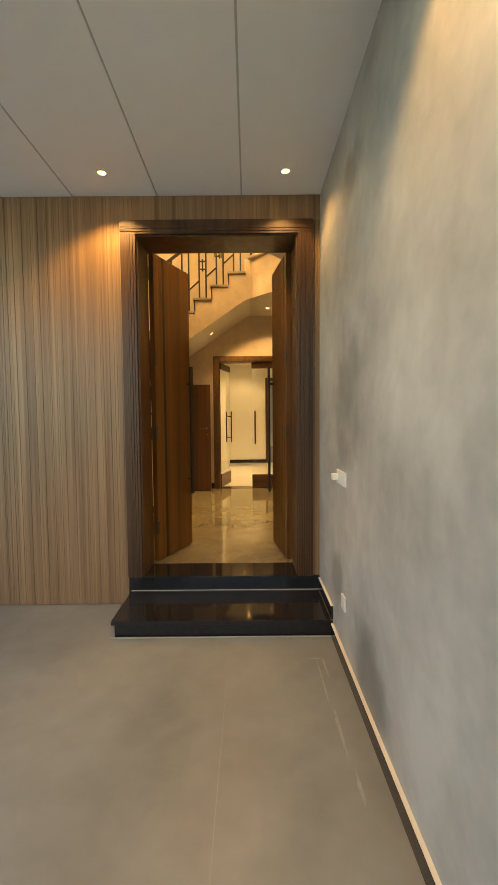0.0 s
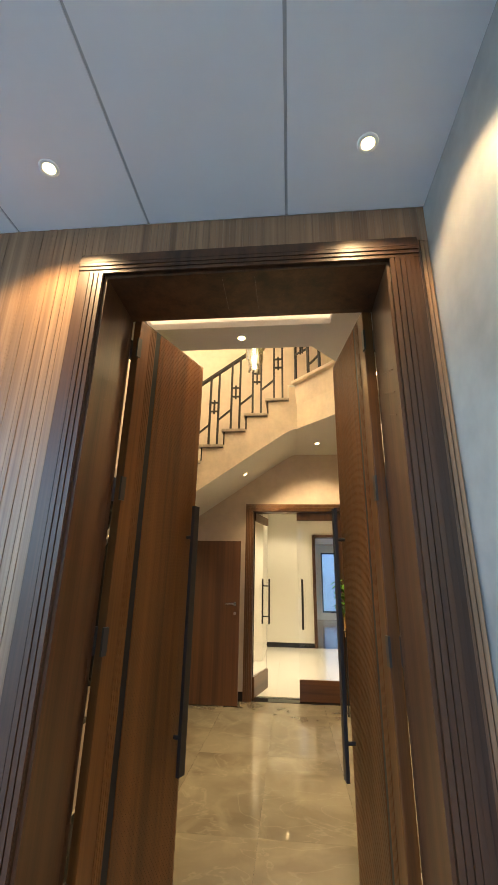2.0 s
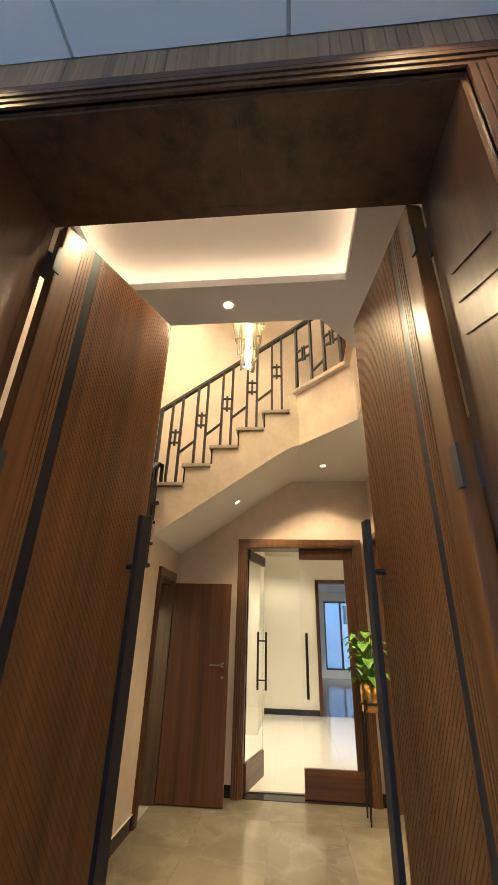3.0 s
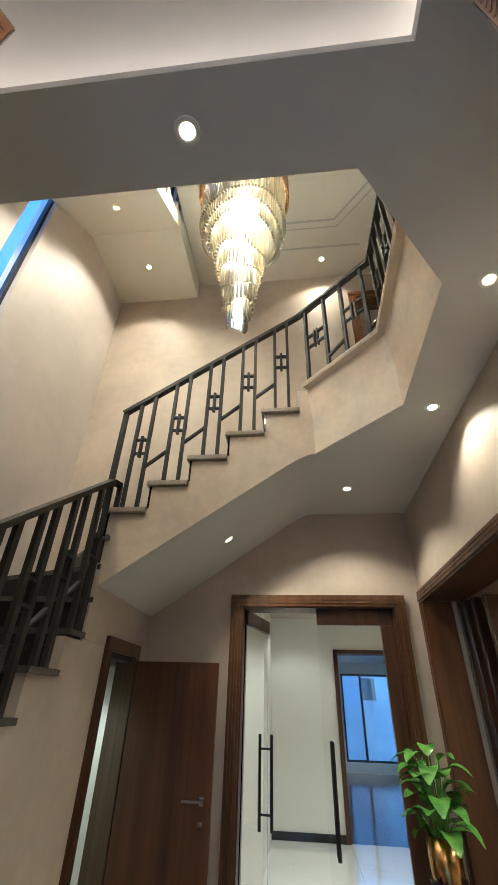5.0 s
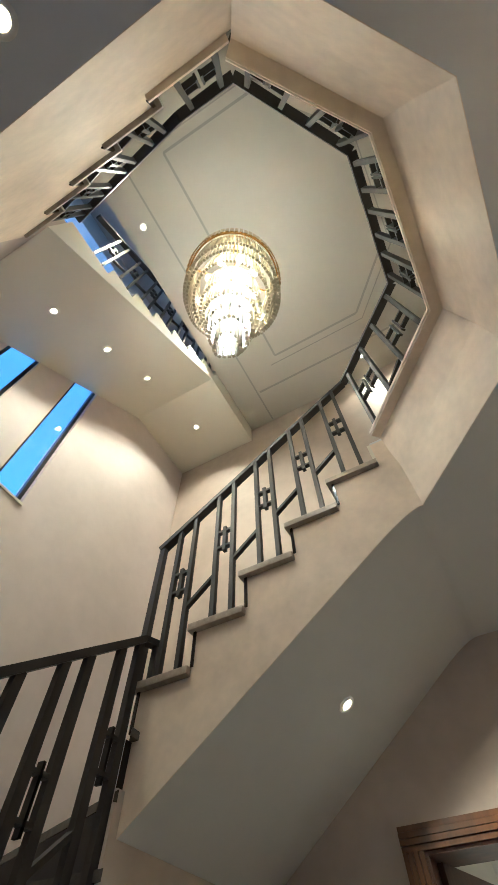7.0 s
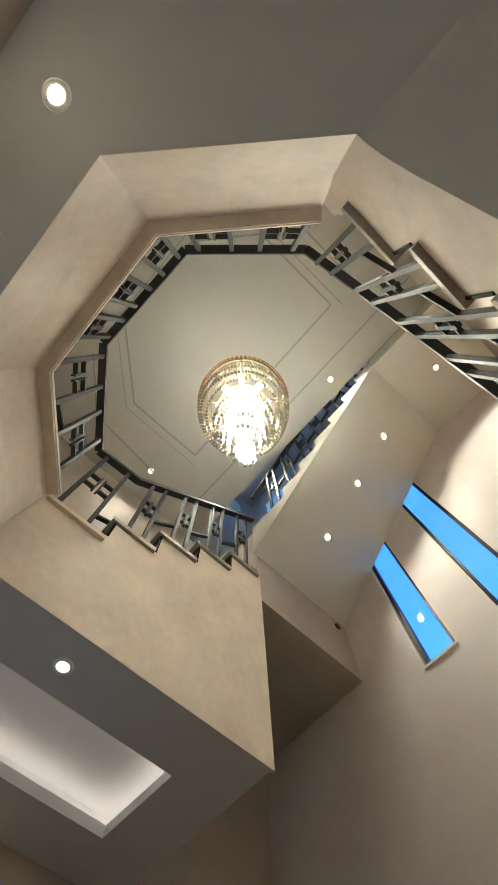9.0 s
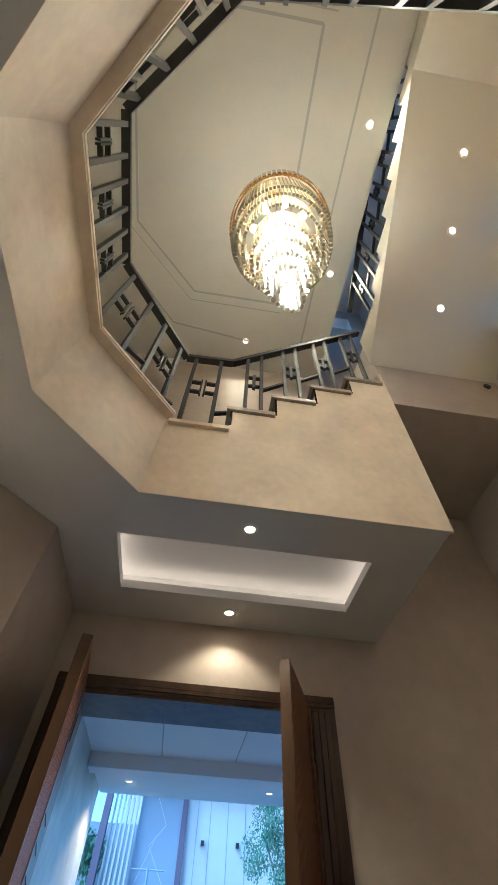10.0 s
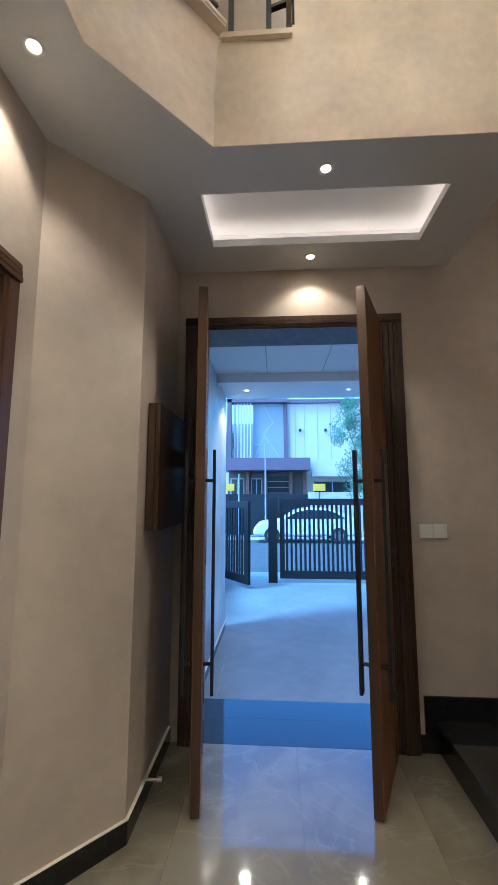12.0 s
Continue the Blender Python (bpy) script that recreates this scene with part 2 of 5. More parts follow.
M_bark = material("bark", (0.16, 0.12, 0.08), 0.8, vary=0.4, scale=12)
M_soil = material("soil", (0.05, 0.035, 0.025), 0.9)
M_glass = glass("clear_glass")
M_crystal = bpy.data.materials.new("crystal")
M_crystal.use_nodes = True
nt = M_crystal.node_tree
out_node = nt.nodes["Material Output"]
nt.nodes.remove(nt.nodes["Principled BSDF"])
sh = [nt.nodes.new(k) for k in ("ShaderNodeBsdfTranslucent", "ShaderNodeBsdfTransparent", "ShaderNodeBsdfGlossy", "ShaderNodeMixShader", "ShaderNodeMixShader")]
sh[0].inputs[0].default_value = (0.42, 0.37, 0.26, 1)
sh[2].inputs["Roughness"].default_value = 0.08
sh[3].inputs[0].default_value, sh[4].inputs[0].default_value = 0.32, 0.3
nt.links.new(sh[0].outputs[0], sh[3].inputs[1])
nt.links.new(sh[1].outputs[0], sh[3].inputs[2])
nt.links.new(sh[3].outputs[0], sh[4].inputs[1])
nt.links.new(sh[2].outputs[0], sh[4].inputs[2])
nt.links.new(sh[4].outputs[0], out_node.inputs[0])
M_bulb = glow("lamp_warm", (1.0, 0.66, 0.32), 6.5)
M_led = glow("led_strip", (1.0, 0.68, 0.42), 0.82)
M_core = glow("chandelier_lamp", (1.0, 0.78, 0.5), 4.0)
M_asphalt = material("asphalt", (0.09, 0.09, 0.09), 0.85, vary=0.3, scale=3)
M_road = material("road_concrete", (0.52, 0.52, 0.51), 0.7, vary=0.2, scale=1.5)


# ---- mesh helpers ----
def part(name, bm, mat, parent=None, label="", kind="", smooth=False):
    me = bpy.data.meshes.new(name)
    bmesh.ops.recalc_face_normals(bm, faces=bm.faces)
    bm.to_mesh(me)
    bm.free()
    me.materials.append(mat)
    if smooth:
        for p in me.polygons:
            p.use_smooth = True
    ob = new(name, me)
    if parent is not None:
        ob.parent = parent
    return tagged(ob, label=label, kind=kind)


def structure(name, bm, mat, label=""):
    return part(name, bm, mat, None, label or name.replace("_", " "), "structure")


def thing(name, label, category, at=(0, 0, 0), group="", rot=0.0):
    ob = new(name)
    ob.matrix_basis = pose(*at, 0, 0, rot)
    return tagged(ob, label, category, group)


def box(bm, x0, x1, y0, y1, z0, z1, bevel=0.0):
    v = [bm.verts.new((x, y, z)) for z in (z0, z1) for y in (y0, y1) for x in (x0, x1)]
    faces = [bm.faces.new([v[i] for i in f]) for f in ((0, 2, 3, 1), (4, 5, 7, 6), (0, 1, 5, 4), (2, 6, 7, 3), (1, 3, 7, 5), (0, 4, 6, 2))]
    if bevel:
        edges = list({e for f in faces for e in f.edges})
        bmesh.ops.bevel(bm, geom=edges, offset=bevel, segments=2, affect="EDGES", profile=0.7)
    return bm


def boxes(*rows, bevel=0.0):
    bm = bmesh.new()
    for r in rows:
        box(bm, *r, bevel=bevel)
    return bm


def prism(points, a, b, axis="z", bm=None):
    """A polygon drawn out from a to b; points are (x, y), (x, z) or (y, z) for the axes z, y, x."""
    bm = bm or bmesh.new()
    put = {"z": lambda p, h: (p[0], p[1], h), "y": lambda p, h: (p[0], h, p[1]), "x": lambda p, h: (h, p[0], p[1])}[axis]
    lo = [bm.verts.new(put(p, a)) for p in points]
    hi = [bm.verts.new(put(p, b)) for p in points]
    n = len(points)
    bm.faces.new(lo)
    bm.faces.new(hi)
    for i in range(n):
        bm.faces.new((lo[i], lo[(i + 1) % n], hi[(i + 1) % n], hi[i]))
    return bm


def bar(bm, p, q, w, d, up=(0, 0, 1)):
    """A rectangular bar from p to q, w wide across and d deep."""
    p, q = Vector(p), Vector(q)
    way = (q - p).normalized()
    side = way.cross(Vector(up))
    if side.length < 1e-3:
        side = way.cross(Vector((1, 0, 0)))
    side.normalize()
    top = side.cross(way)
    v = [bm.verts.new(e + side * (sx * w / 2) + top * (sz * d / 2)) for e in (p, q) for sx, sz in ((-1, -1), (1, -1), (1, 1), (-1, 1))]
    for f in ((0, 1, 2, 3), (4, 7, 6, 5), (0, 4, 5, 1), (1, 5, 6, 2), (2, 6, 7, 3), (3, 7, 4, 0)):
        bm.faces.new([v[i] for i in f])
    return bm


def tube(bm, p, q, r, r2=None, seg=12):
    p, q = Vector(p), Vector(q)
    m = Matrix.Translation((p + q) / 2) @ (q - p).to_track_quat("Z", "Y").to_matrix().to_4x4()
    bmesh.ops.create_cone(bm, cap_ends=True, segments=seg, radius1=r, radius2=r if r2 is None else r2, depth=(q - p).length, matrix=m)
    return bm


def lathe(bm, profile, seg=24, at=(0, 0, 0)):
    rings = []
    for r, z in profile:
        rings.append([bm.verts.new((at[0] + r * math.cos(2 * math.pi * i / seg), at[1] + r * math.sin(2 * math.pi * i / seg), at[2] + z)) for i in range(seg)])
    for a, b in zip(rings, rings[1:]):
        for i in range(seg):
            bm.faces.new((a[i], a[(i + 1) % seg], b[(i + 1) % seg], b[i]))
    return bm


# ---- the plan ----
ZP = -0.235            # porch floor
ZC = 3.185             # hall ceiling
Z1 = 3.79              # first floor
ZT = 6.687             # ceiling over the well
XW, XE, YS, YN = -2.19, 1.155, 0.30, 4.36
A, B, C, D = (0.395, 1.39), (0.797, 1.868), (0.81, 2.705), (0.305, 3.25)
RISE, RUN = 0.2, 0.27

# floors
structure("floor_base", boxes((XW - 0.1, 2.6, 0.04, YN + 0.1, -0.12, -0.012)), M_grout, "grout bed under the marble hall floor")
structure("sill_step", boxes((-0.745, 0.815, -0.02, 0.30, ZP, 0.0), bevel=0.004), M_granite, "polished black granite door sill, upper step")
for nm, rows in (("step_joint", ((-0.73, 0.818, -0.0235, -0.0212, -0.1149, -0.108), (0.806, 0.818, -0.535, -0.024, -0.1149, -0.112), (-0.735, 0.806, -0.541, -0.5355, -0.2345, -0.228))),):
    structure(nm, boxes(*rows), material("step_filler", (0.5, 0.46, 0.38), 0.7), "pale filler line along the black steps")
structure("entrance_step", boxes((-0.71, 0.818, -0.52, -0.022, ZP, -0.145), (-0.73, 0.818, -0.535, -0.022, -0.145, -0.115), bevel=0.004), M_granite, "polished black granite entrance step before the door")
structure("ground", boxes((-60, 60, -120, 60, -0.9, -0.36)), M_road, "pale ground")
structure("porch_floor", boxes((-6.0, 1.75, -7.0, 0.02, -0.34, ZP)), M_porch, "smooth grey cement porch floor with faint stains")
structure("floor_room", boxes((-1.6, 2.9, YN + 0.1, 8.9, -0.12, 0.0)), M_white_gloss, "glossy white tiled floor of the back room")
structure("floor_far_room", boxes((-0.5, 4.6, 8.9, 16.9, -0.12, 0.0)), M_far_floor, "dark glossy brown floor of the far room")

# walls round the hall
structure("wall_south", boxes((-6.0, -0.635, 0.02, YS, ZP, 3.4), (0.64, 0.96, 0.02, YS, ZP, 3.4), (-0.635, 0.64, 0.02, YS, 2.74, 3.4),
                              (XW, 2.6, 0.02, YS, 3.4, ZT)), M_stucco, "beige stucco front wall of the hall")
W1, W2 = (2.48, 2.75), (1.855, 2.125)
structure("wall_west", boxes((XW - 0.2, XW, YS, YN, -0.1, 4.14), (XW - 0.2, XW, YS, W2[0], 4.14, 6.7), (XW - 0.2, XW, W2[1], W1[0], 4.14, 6.7),
                             (XW - 0.2, XW, W1[1], YN, 4.14, 6.7), (XW - 0.2, XW, 0.0, 0.7, 6.7, 9.6), (XW - 0.2, XW, 0.7, 4.0, 6.7, 8.3), (XW - 0.2, XW, 0.7, 4.0, 9.0, 9.6), (XW - 0.2, XW, 4.0, YN, 6.7, 9.6)), M_stucco_daylit, "beige stucco stair wall with daylight in its colour and two slit windows")
structure("wall_north", boxes((XW, -0.31, YN, YN + 0.2, 0.0, 3.4), (0.93, 2.6, YN, YN + 0.2, 0.0, 3.4), (-0.31, 0.93, YN, YN + 0.2, 2.36, 3.4),
                              (XW, 1.05, YN, YN + 0.2, 3.4, ZT), (1.85, 2.6, YN, YN + 0.2, 3.4, ZT), (1.05, 1.85, YN, YN + 0.2, 6.2, ZT), (XW, -1.0, YN, YN + 0.2, ZT, 9.6)), M_stucco, "beige stucco back wall of the hall")
structure("wall_east", boxes((XE, XE + 0.25, 1.47, 1.72, 0.0, 3.3), (XE, XE + 0.25, 1.72, 4.22, 2.39, 3.3), (XE, XE + 0.25, 4.22, YN, 0.0, 3.3)), M_stucco, "beige stucco side wall with a wide doorway")
structure("wall_corner", prism([(XE, 1.47), (0.805, 1.08), (0.805, YS), (0.96, YS), (XE + 0.25, 1.30), (XE + 0.25, 1.47)], 0.0, 3.3), M_stucco, "angled beige stucco wall beside the front door")
structure("wall_upper_east", boxes((2.4, 2.6, YS, 7.0, 3.4, ZT)), M_stucco, "beige stucco wall upstairs")
structure("wall_upper_back", boxes((0.75, 2.6, 6.2, 6.4, 3.4, ZT), (0.75, 0.95, YN + 0.2, 6.2, 3.4, ZT)), M_stucco, "cream wall of the upstairs room")
structure("wall_porch", boxes((0.82, 0.98, -2.78, 0.02, -0.34, 3.6)), M_cement, "grey polished cement wall of the porch with darker patches")
structure("wall_boundary", boxes((1.75, 1.9, -6.5, 0.0, -0.34, 1.5), (-6.2, -6.0, -6.5, 0.3, -0.34, 1.7)), M_cement, "grey cement boundary wall of the driveway")
structure("wall_room", boxes((-0.33, 0.78, 8.8, 9.0, 0.0, 3.3), (1.65, 3.0, 8.8, 9.0, 0.0, 3.3), (0.78, 1.65, 8.8, 9.0, 2.46, 3.3), (-0.53, -0.33, 7.2, 9.0, 0.0, 3.3), (-1.7, -0.33, 7.0, 7.2, 0, 3.3),
                               (-1.8, -1.6, 4.56, 7.2, 0.0, 3.3), (2.8, 3.0, 4.56, 8.8, 0.0, 3.3)), M_white, "cream white painted wall of the back room")
structure("wall_far_room", boxes((-0.4, 1.5, 16.5, 16.7, 0, 2.9), (3.3, 4.6, 16.5, 16.7, 0, 2.9), (1.5, 3.3, 16.5, 16.7, 0, 0.26), (1.5, 3.3, 16.5, 16.7, 2.58, 2.9), (-0.6, -0.4, 9.0, 16.7, 0, 2.9), (4.6, 4.8, 9.0, 16.7, 0, 2.9)), M_white, "white wall of the far room with a wide window")
structure("wall_side_room", boxes((4.0, 4.2, 0.8, 4.56, 0, 3.3), (XE + 0.25, 4.2, 0.8, 1.0, 0, 3.3), (2.6, 4.2, 4.36, 4.56, 0, 3.3)), M_stucco, "wall of the side room")
structure("floor_side_room", boxes((XE + 0.25, 4.2, 0.8, 4.5, -0.12, -0.002)), M_marble, "marble floor of the side room")

# ceilings and slabs
TX0, TX1, TY0, TY1 = -0.815, 0.51, 0.61, 1.085
bm = boxes((-1.11, 0.38, YS, TY0, ZC, ZC + 0.05), (-1.11, TX0, TY0, TY1, ZC, ZC + 0.05), (TX1, 0.38 + 0.14, TY0, TY1, ZC, ZC + 0.05), (-1.11, 0.38, TY1, 1.388, ZC, ZC + 0.05))
prism([(0.38, YS), (XE + 0.1, YS), (XE + 0.1, YN), (0.302, YN), (0.302, 3.256), (0.307, 3.252), (0.812, 2.706), (0.799, 1.867), (0.397, 1.3885), (0.38, 1.388), (0.38, TY1), (0.52, TY1), (0.52, TY0), (0.38, TY0)], ZC, ZC + 0.05, bm=bm)
structure("ceiling_hall", bm, M_ceiling_hall, "grey white hall ceiling round the octagonal stair well")
structure("ceiling_tray", boxes((TX0 - 0.1, TX1 + 0.1, TY0 - 0.1, TY1 + 0.1, 3.33, 3.35), (TX0 - 0.11, TX0 - 0.1, TY0 - 0.1, TY1 + 0.1, 3.24, 3.33), (TX1 + 0.1, TX1 + 0.11, TY0 - 0.1, TY1 + 0.1, 3.24, 3.33),
                                (TX0 - 0.1, TX1 + 0.1, TY0 - 0.11, TY0 - 0.1, 3.24, 3.33), (TX0 - 0.1, TX1 + 0.1, TY1 + 0.1, TY1 + 0.11, 3.24, 3.33)), M_porch_ceiling, "recessed ceiling tray with hidden lighting")
structure("slab_first_floor", prism([(-1.10, YS), (2.4, YS), (2.4, 6.2), (0.95, 6.2), (0.95, YN), (0.20, YN), (0.20, 3.27), (0.30, 3.27), (0.82, 2.72), (0.81, 1.85), (0.40, 1.37), (-1.10, 1.37)], 3.40, Z1), M_ceiling, "first floor slab")
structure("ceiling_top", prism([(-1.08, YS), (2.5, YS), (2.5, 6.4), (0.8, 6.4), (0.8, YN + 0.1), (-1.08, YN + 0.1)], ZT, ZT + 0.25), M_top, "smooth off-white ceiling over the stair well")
structure("ceiling_shaft", boxes((XW - 0.2, -0.9, 0.0, YN + 0.2, 9.6, 9.8), (-1.08, -0.9, 0.0, YN, ZT + 0.25, 9.6)), M_stucco, "white upper stair shaft")
structure("wall_shaft_south", boxes((XW, -1.9, 0.0, YS, ZT, 9.6), (-1.2, -0.9, 0.0, YS, ZT, 9.6), (-1.9, -1.2, 0.0, YS, 9.2, 9.6), (-1.9, -1.2, 0.0, YS, ZT, 8.7)), M_stucco, "wall of the upper stair shaft with an opening")
structure("ceiling_rooms", boxes((-1.8, 3.0, 4.56, 9.0, 3.0, 3.2), (-0.6, 4.8, 9.0, 16.7, 2.9, 3.1), (XE + 0.25, 4.2, 0.8, 4.56, 2.9, 3.1)), M_stucco, "white ceiling of the rooms beyond")

# porch ceiling, boards with shadow joints between them
ceiling_rows = []
for x1, x0 in ((0.82, 0.208), (0.196, -0.453), (-0.465, -1.115), (-1.127, -1.777), (-1.789, -2.44), (-2.452, -3.1), (-3.112, -3.76)):
    ceiling_rows.append((x0, x1, -1.75, 0.0, 3.04, 3.07))
structure("ceiling_porch", boxes(*ceiling_rows, (-3.76, 0.82, -2.9, -1.95, 3.0, 3.07), (-3.76, 0.82, -1.95, -1.75, 2.93, 3.07)), M_porch_ceiling, "grey white porch ceiling boards with shadow joints")
structure("ceiling_porch_slab", boxes((-3.78, 0.98, -2.92, 0.0, 3.047, 3.5)), M_joint, "slab over the porch")

# fascia of the well
def offset_strip(bm, pts, z0, z1, t):
    for (x0, y0), (x1, y1) in zip(pts, pts[1:]):
        n = Vector((y1 - y0, x0 - x1, 0)).normalized() * t
        v = [bm.verts.new(c) for c in ((x0, y0, z0), (x1, y1, z0), (x1, y1, z1), (x0, y0, z1))]
        w = [bm.verts.new(Vector(c) + n) for c in ((x0, y0, z0), (x1, y1, z0), (x1, y1, z1), (x0, y0, z1))]
        for f in ((0, 1, 2, 3),):
            bm.faces.new([v[i] for i in f])
            bm.faces.new([w[i] for i in reversed(f)])
        for a, b in ((0, 1), (1, 2), (2, 3), (3, 0)):
            bm.faces.new((v[a], v[b], w[b], w[a]))
    return bm


ZK = 3.795             # top of the curb
M_line = material("filler_and_lit_edge", (0.74, 0.67, 0.56), 0.7)


def offset_line(pts, d):
    """A line of points moved d to its left, with mitred corners."""
    out = []
    for i, p in enumerate(pts):
        ns = [Vector((a[1] - b[1], b[0] - a[0])).normalized() for a, b in ((pts[max(i - 1, 0)], pts[max(i, 1)]), (pts[min(i, len(pts) - 2)], pts[min(i + 1, len(pts) - 1)]))]
        m = (ns[0] + ns[1]).normalized()
        out.append(tuple(Vector(p) + m * (d / m.dot(ns[0]))))
    return out


CURB = [A, B, C, D]
def sweep(pts, section, bm=None):
    """A closed section of (offset to the left, height) carried along a line of points, with capped ends."""
    bm = bm or bmesh.new()
    loops = [[bm.verts.new((*q, z)) for q in offset_line(pts, d)] for d, z in section]
    for a, b in zip(loops, loops[1:] + loops[:1]):
        for k in range(len(pts) - 1):
            bm.faces.new((a[k], a[k + 1], b[k + 1], b[k]))
    for k in (0, -1):
        bm.faces.new([loop[k] for loop in loops])
    return bm


structure("well_fascia", sweep(CURB, [(-0.08, ZK), (0.078, ZK), (0.078, ZK - 0.03), (0.026, ZK - 0.034), (0.020, ZK - 0.07), (0.0, ZK - 0.3), (0.0, ZC + 0.001), (-0.03, ZC + 0.001), (-0.03, ZK - 0.1), (-0.08, ZK - 0.1)]), M_fascia, "cream stucco band with a projecting curb round the octagonal stair well")
# strip along the nose stands in for its lit upright face
structure("well_curb_line", sweep(CURB, [(0.0785, ZK + 0.004), (0.083, ZK + 0.004), (0.083, ZK - 0.016), (0.0785, ZK - 0.016)]), M_line, "thin strip painting the lit edge of the curb")
structure("landing_edge", boxes((0.02, A[0] - 0.03, 1.30, 1.412, ZK - 0.045, ZK - 0.016)), M_curb, "cream stone edge of the landing")

# flight 1 on the west side
SX = -1.10


def noses(k):
    return 0.615 + 0.265 * (k - 1)
prof = [(1.145, 0.0), (1.145, 0.55)]
for k in range(3, 10):
    prof += [(noses(k) , RISE * k - 0.04), (noses(k + 1), RISE * k - 0.04)]
prof = [(1.145, 0.0)] + prof[2:] + [(3.0, 1.95), (3.20, 1.95), (3.20, 1.96)]
prof = prof + [(YN, 1.96), (YN, 0.0), (4.07, 0.0), (4.07, 1.94), (3.60, 1.94), (3.60, 0.0)]
structure("wall_stair", prism(prof, SX - 0.1, SX, "x"), M_stucco, "beige stucco wall under the first flight with a doorway")
structure("wall_stair_edge", boxes((SX - 0.012, SX + 0.002, 3.20, 3.242, 1.961, 2.40), (SX - 0.012, SX + 0.002, 3.242, YN, 1.961, 2.2715)), M_stucco, "beige stucco edge of the stair wall")
flight_1 = thing("granite_stair", "black granite stair with polished treads rising along the stucco wall", "staircase", (0, 0, 0))
S1 = [(-1.402, YS + 0.015), (-0.88, YS + 0.015), (-0.88, 1.04), (-1.07, 1.14), (SX - 0.003, 1.12)]
S2 = [(XW, YS + 0.015), (-1.404, YS + 0.015), (SX - 0.005, 1.13), (XW, 1.13)]
part("riser", prism(S1, 0.0, 0.16), M_granite, flight_1)
part("riser", prism(S2, 0.0, 0.36), M_granite, flight_1)
part("tread", prism([(-1.40, YS + 0.015), (-0.86, YS + 0.015), (-0.86, 1.05), (-1.07, 1.16), (SX, 1.13)], 0.161, 0.19), M_granite, flight_1)
part("tread", prism([(XW, YS + 0.015), (-1.385, YS + 0.015), (SX + 0.01, 1.143), (XW, 1.143)], 0.361, 0.39), M_granite, flight_1)
for k in range(3, 10):
    part("riser", boxes((XW, SX - 0.102, noses(k), noses(k + 1) - 0.003 if k < 9 else 3.24, RISE * k - 0.42 if k > 3 else 0.0, RISE * k - 0.041)), M_riser, flight_1)
    part("tread", boxes((XW, SX + 0.02, noses(k) - 0.02, noses(k + 1) - 0.002, RISE * k - 0.04, RISE * k - 0.01), bevel=0.004), M_tread, flight_1)
PV = (SX + 0.02, 3.19)
for i, (p, q) in enumerate((((XW, 3.0), (XW, 3.16)), ((XW, 3.16), (XW, 3.58)), ((XW, 3.58), (XW, YN)), ((XW, YN), (SX, YN)))):
    z = 1.99 + 0.2 * i
    pts = [PV, p, q] if i else [(PV[0], 3.0), (XW, 3.0), q, PV]
    part("tread", prism(pts, z - 0.03, z), M_tread, flight_1)
    inner = (SX - 0.014, 3.206)
    under = [inner, (p[0] + (0.02 if i > 2 else 0.0), p[1] + (0.02 if i < 2 else 0.0)), q] if i else [(SX - 0.014, 3.02), (XW, 3.02), q, inner]
    part("riser", prism(under, 1.905, z - 0.031), M_riser, flight_1)
part("riser", boxes((XW, SX - 0.103, 3.02, 3.15, 1.72, 1.904)), M_granite, flight_1)

# flight 2 on the north side
X0 = -1.132
top = []
for i in range(5):
    top += [(X0 + RUN * i, 2.75 + RISE * i), (X0 + RUN * (i + 1), 2.75 + RISE * i)]
low = [(0.303, 3.1845)] + [(0.303 - 0.106 * u - 0.094 * u * u, 3.1845 - 0.0945 * u * u) for u in (0.17, 0.33, 0.5, 0.67, 0.83, 1)] + [(SX, 2.27)]
structure("flight_2_waist", prism([(SX - 0.012, 2.264), (SX - 0.012, 2.74)] + top[1:] + [(0.218, 3.77), (0.303, 3.77)] + low[:-1], 3.2465, YN, "y"), M_ceiling_hall, "sloping grey white soffit under the second flight")
structure("flight_2_fascia", prism([(SX, 2.27), (SX, 1.99), (X0, 1.99), (X0, 2.75)] + top[1:] + [(0.218, ZK - 0.046), (0.325, ZK - 0.046), (0.325, 3.187)] + low[:-1], 3.243, 3.246, "y"), M_fascia, "cream stucco side of the second flight")
flight_2 = thing("stair_treads", "dark stone treads on the second stair flight", "staircase")
for i in range(5):
    z = 2.79 + RISE * i
    part("tread", boxes((X0 + RUN * i - 0.025, X0 + RUN * (i + 1) - 0.002, 3.215, YN, z - 0.035, z), bevel=0.005), M_edge, flight_2)
    part("riser", boxes((X0 + RUN * i - 0.002, X0 + RUN * i + 0.012, 3.236, YN, z - 0.165 - 0.035, z - 0.037)), M_granite, flight_2)

# flight 3 on the south side, then up along the west wall
fx = [0.02, -0.26, -0.54, -0.82, -1.10]
p3 = [(A[0] + 0.005, ZC + 0.001), (A[0] + 0.005, ZK - 0.046), (0.02, ZK - 0.046)]
for i in range(4):
    p3 += [(fx[i], 3.96 + 0.215 * i), (fx[i + 1], 3.96 + 0.215 * i)]
p3 += [(-1.125, 4.82), (-1.125, ZC + 0.001)]
structure("flight_3_fascia", prism(p3, 1.372, 1.39, "y"), M_fascia, "cream stucco side of the third flight")
p4 = [(0.35, 3.401), (0.35, 3.77), (0.02, 3.77)] + p3[3:11] + [(-1.10, 4.82), (-1.10, 3.401)]
structure("flight_3_waist", prism(p4, YS, 1.37, "y"), M_ceiling, "third stair flight")
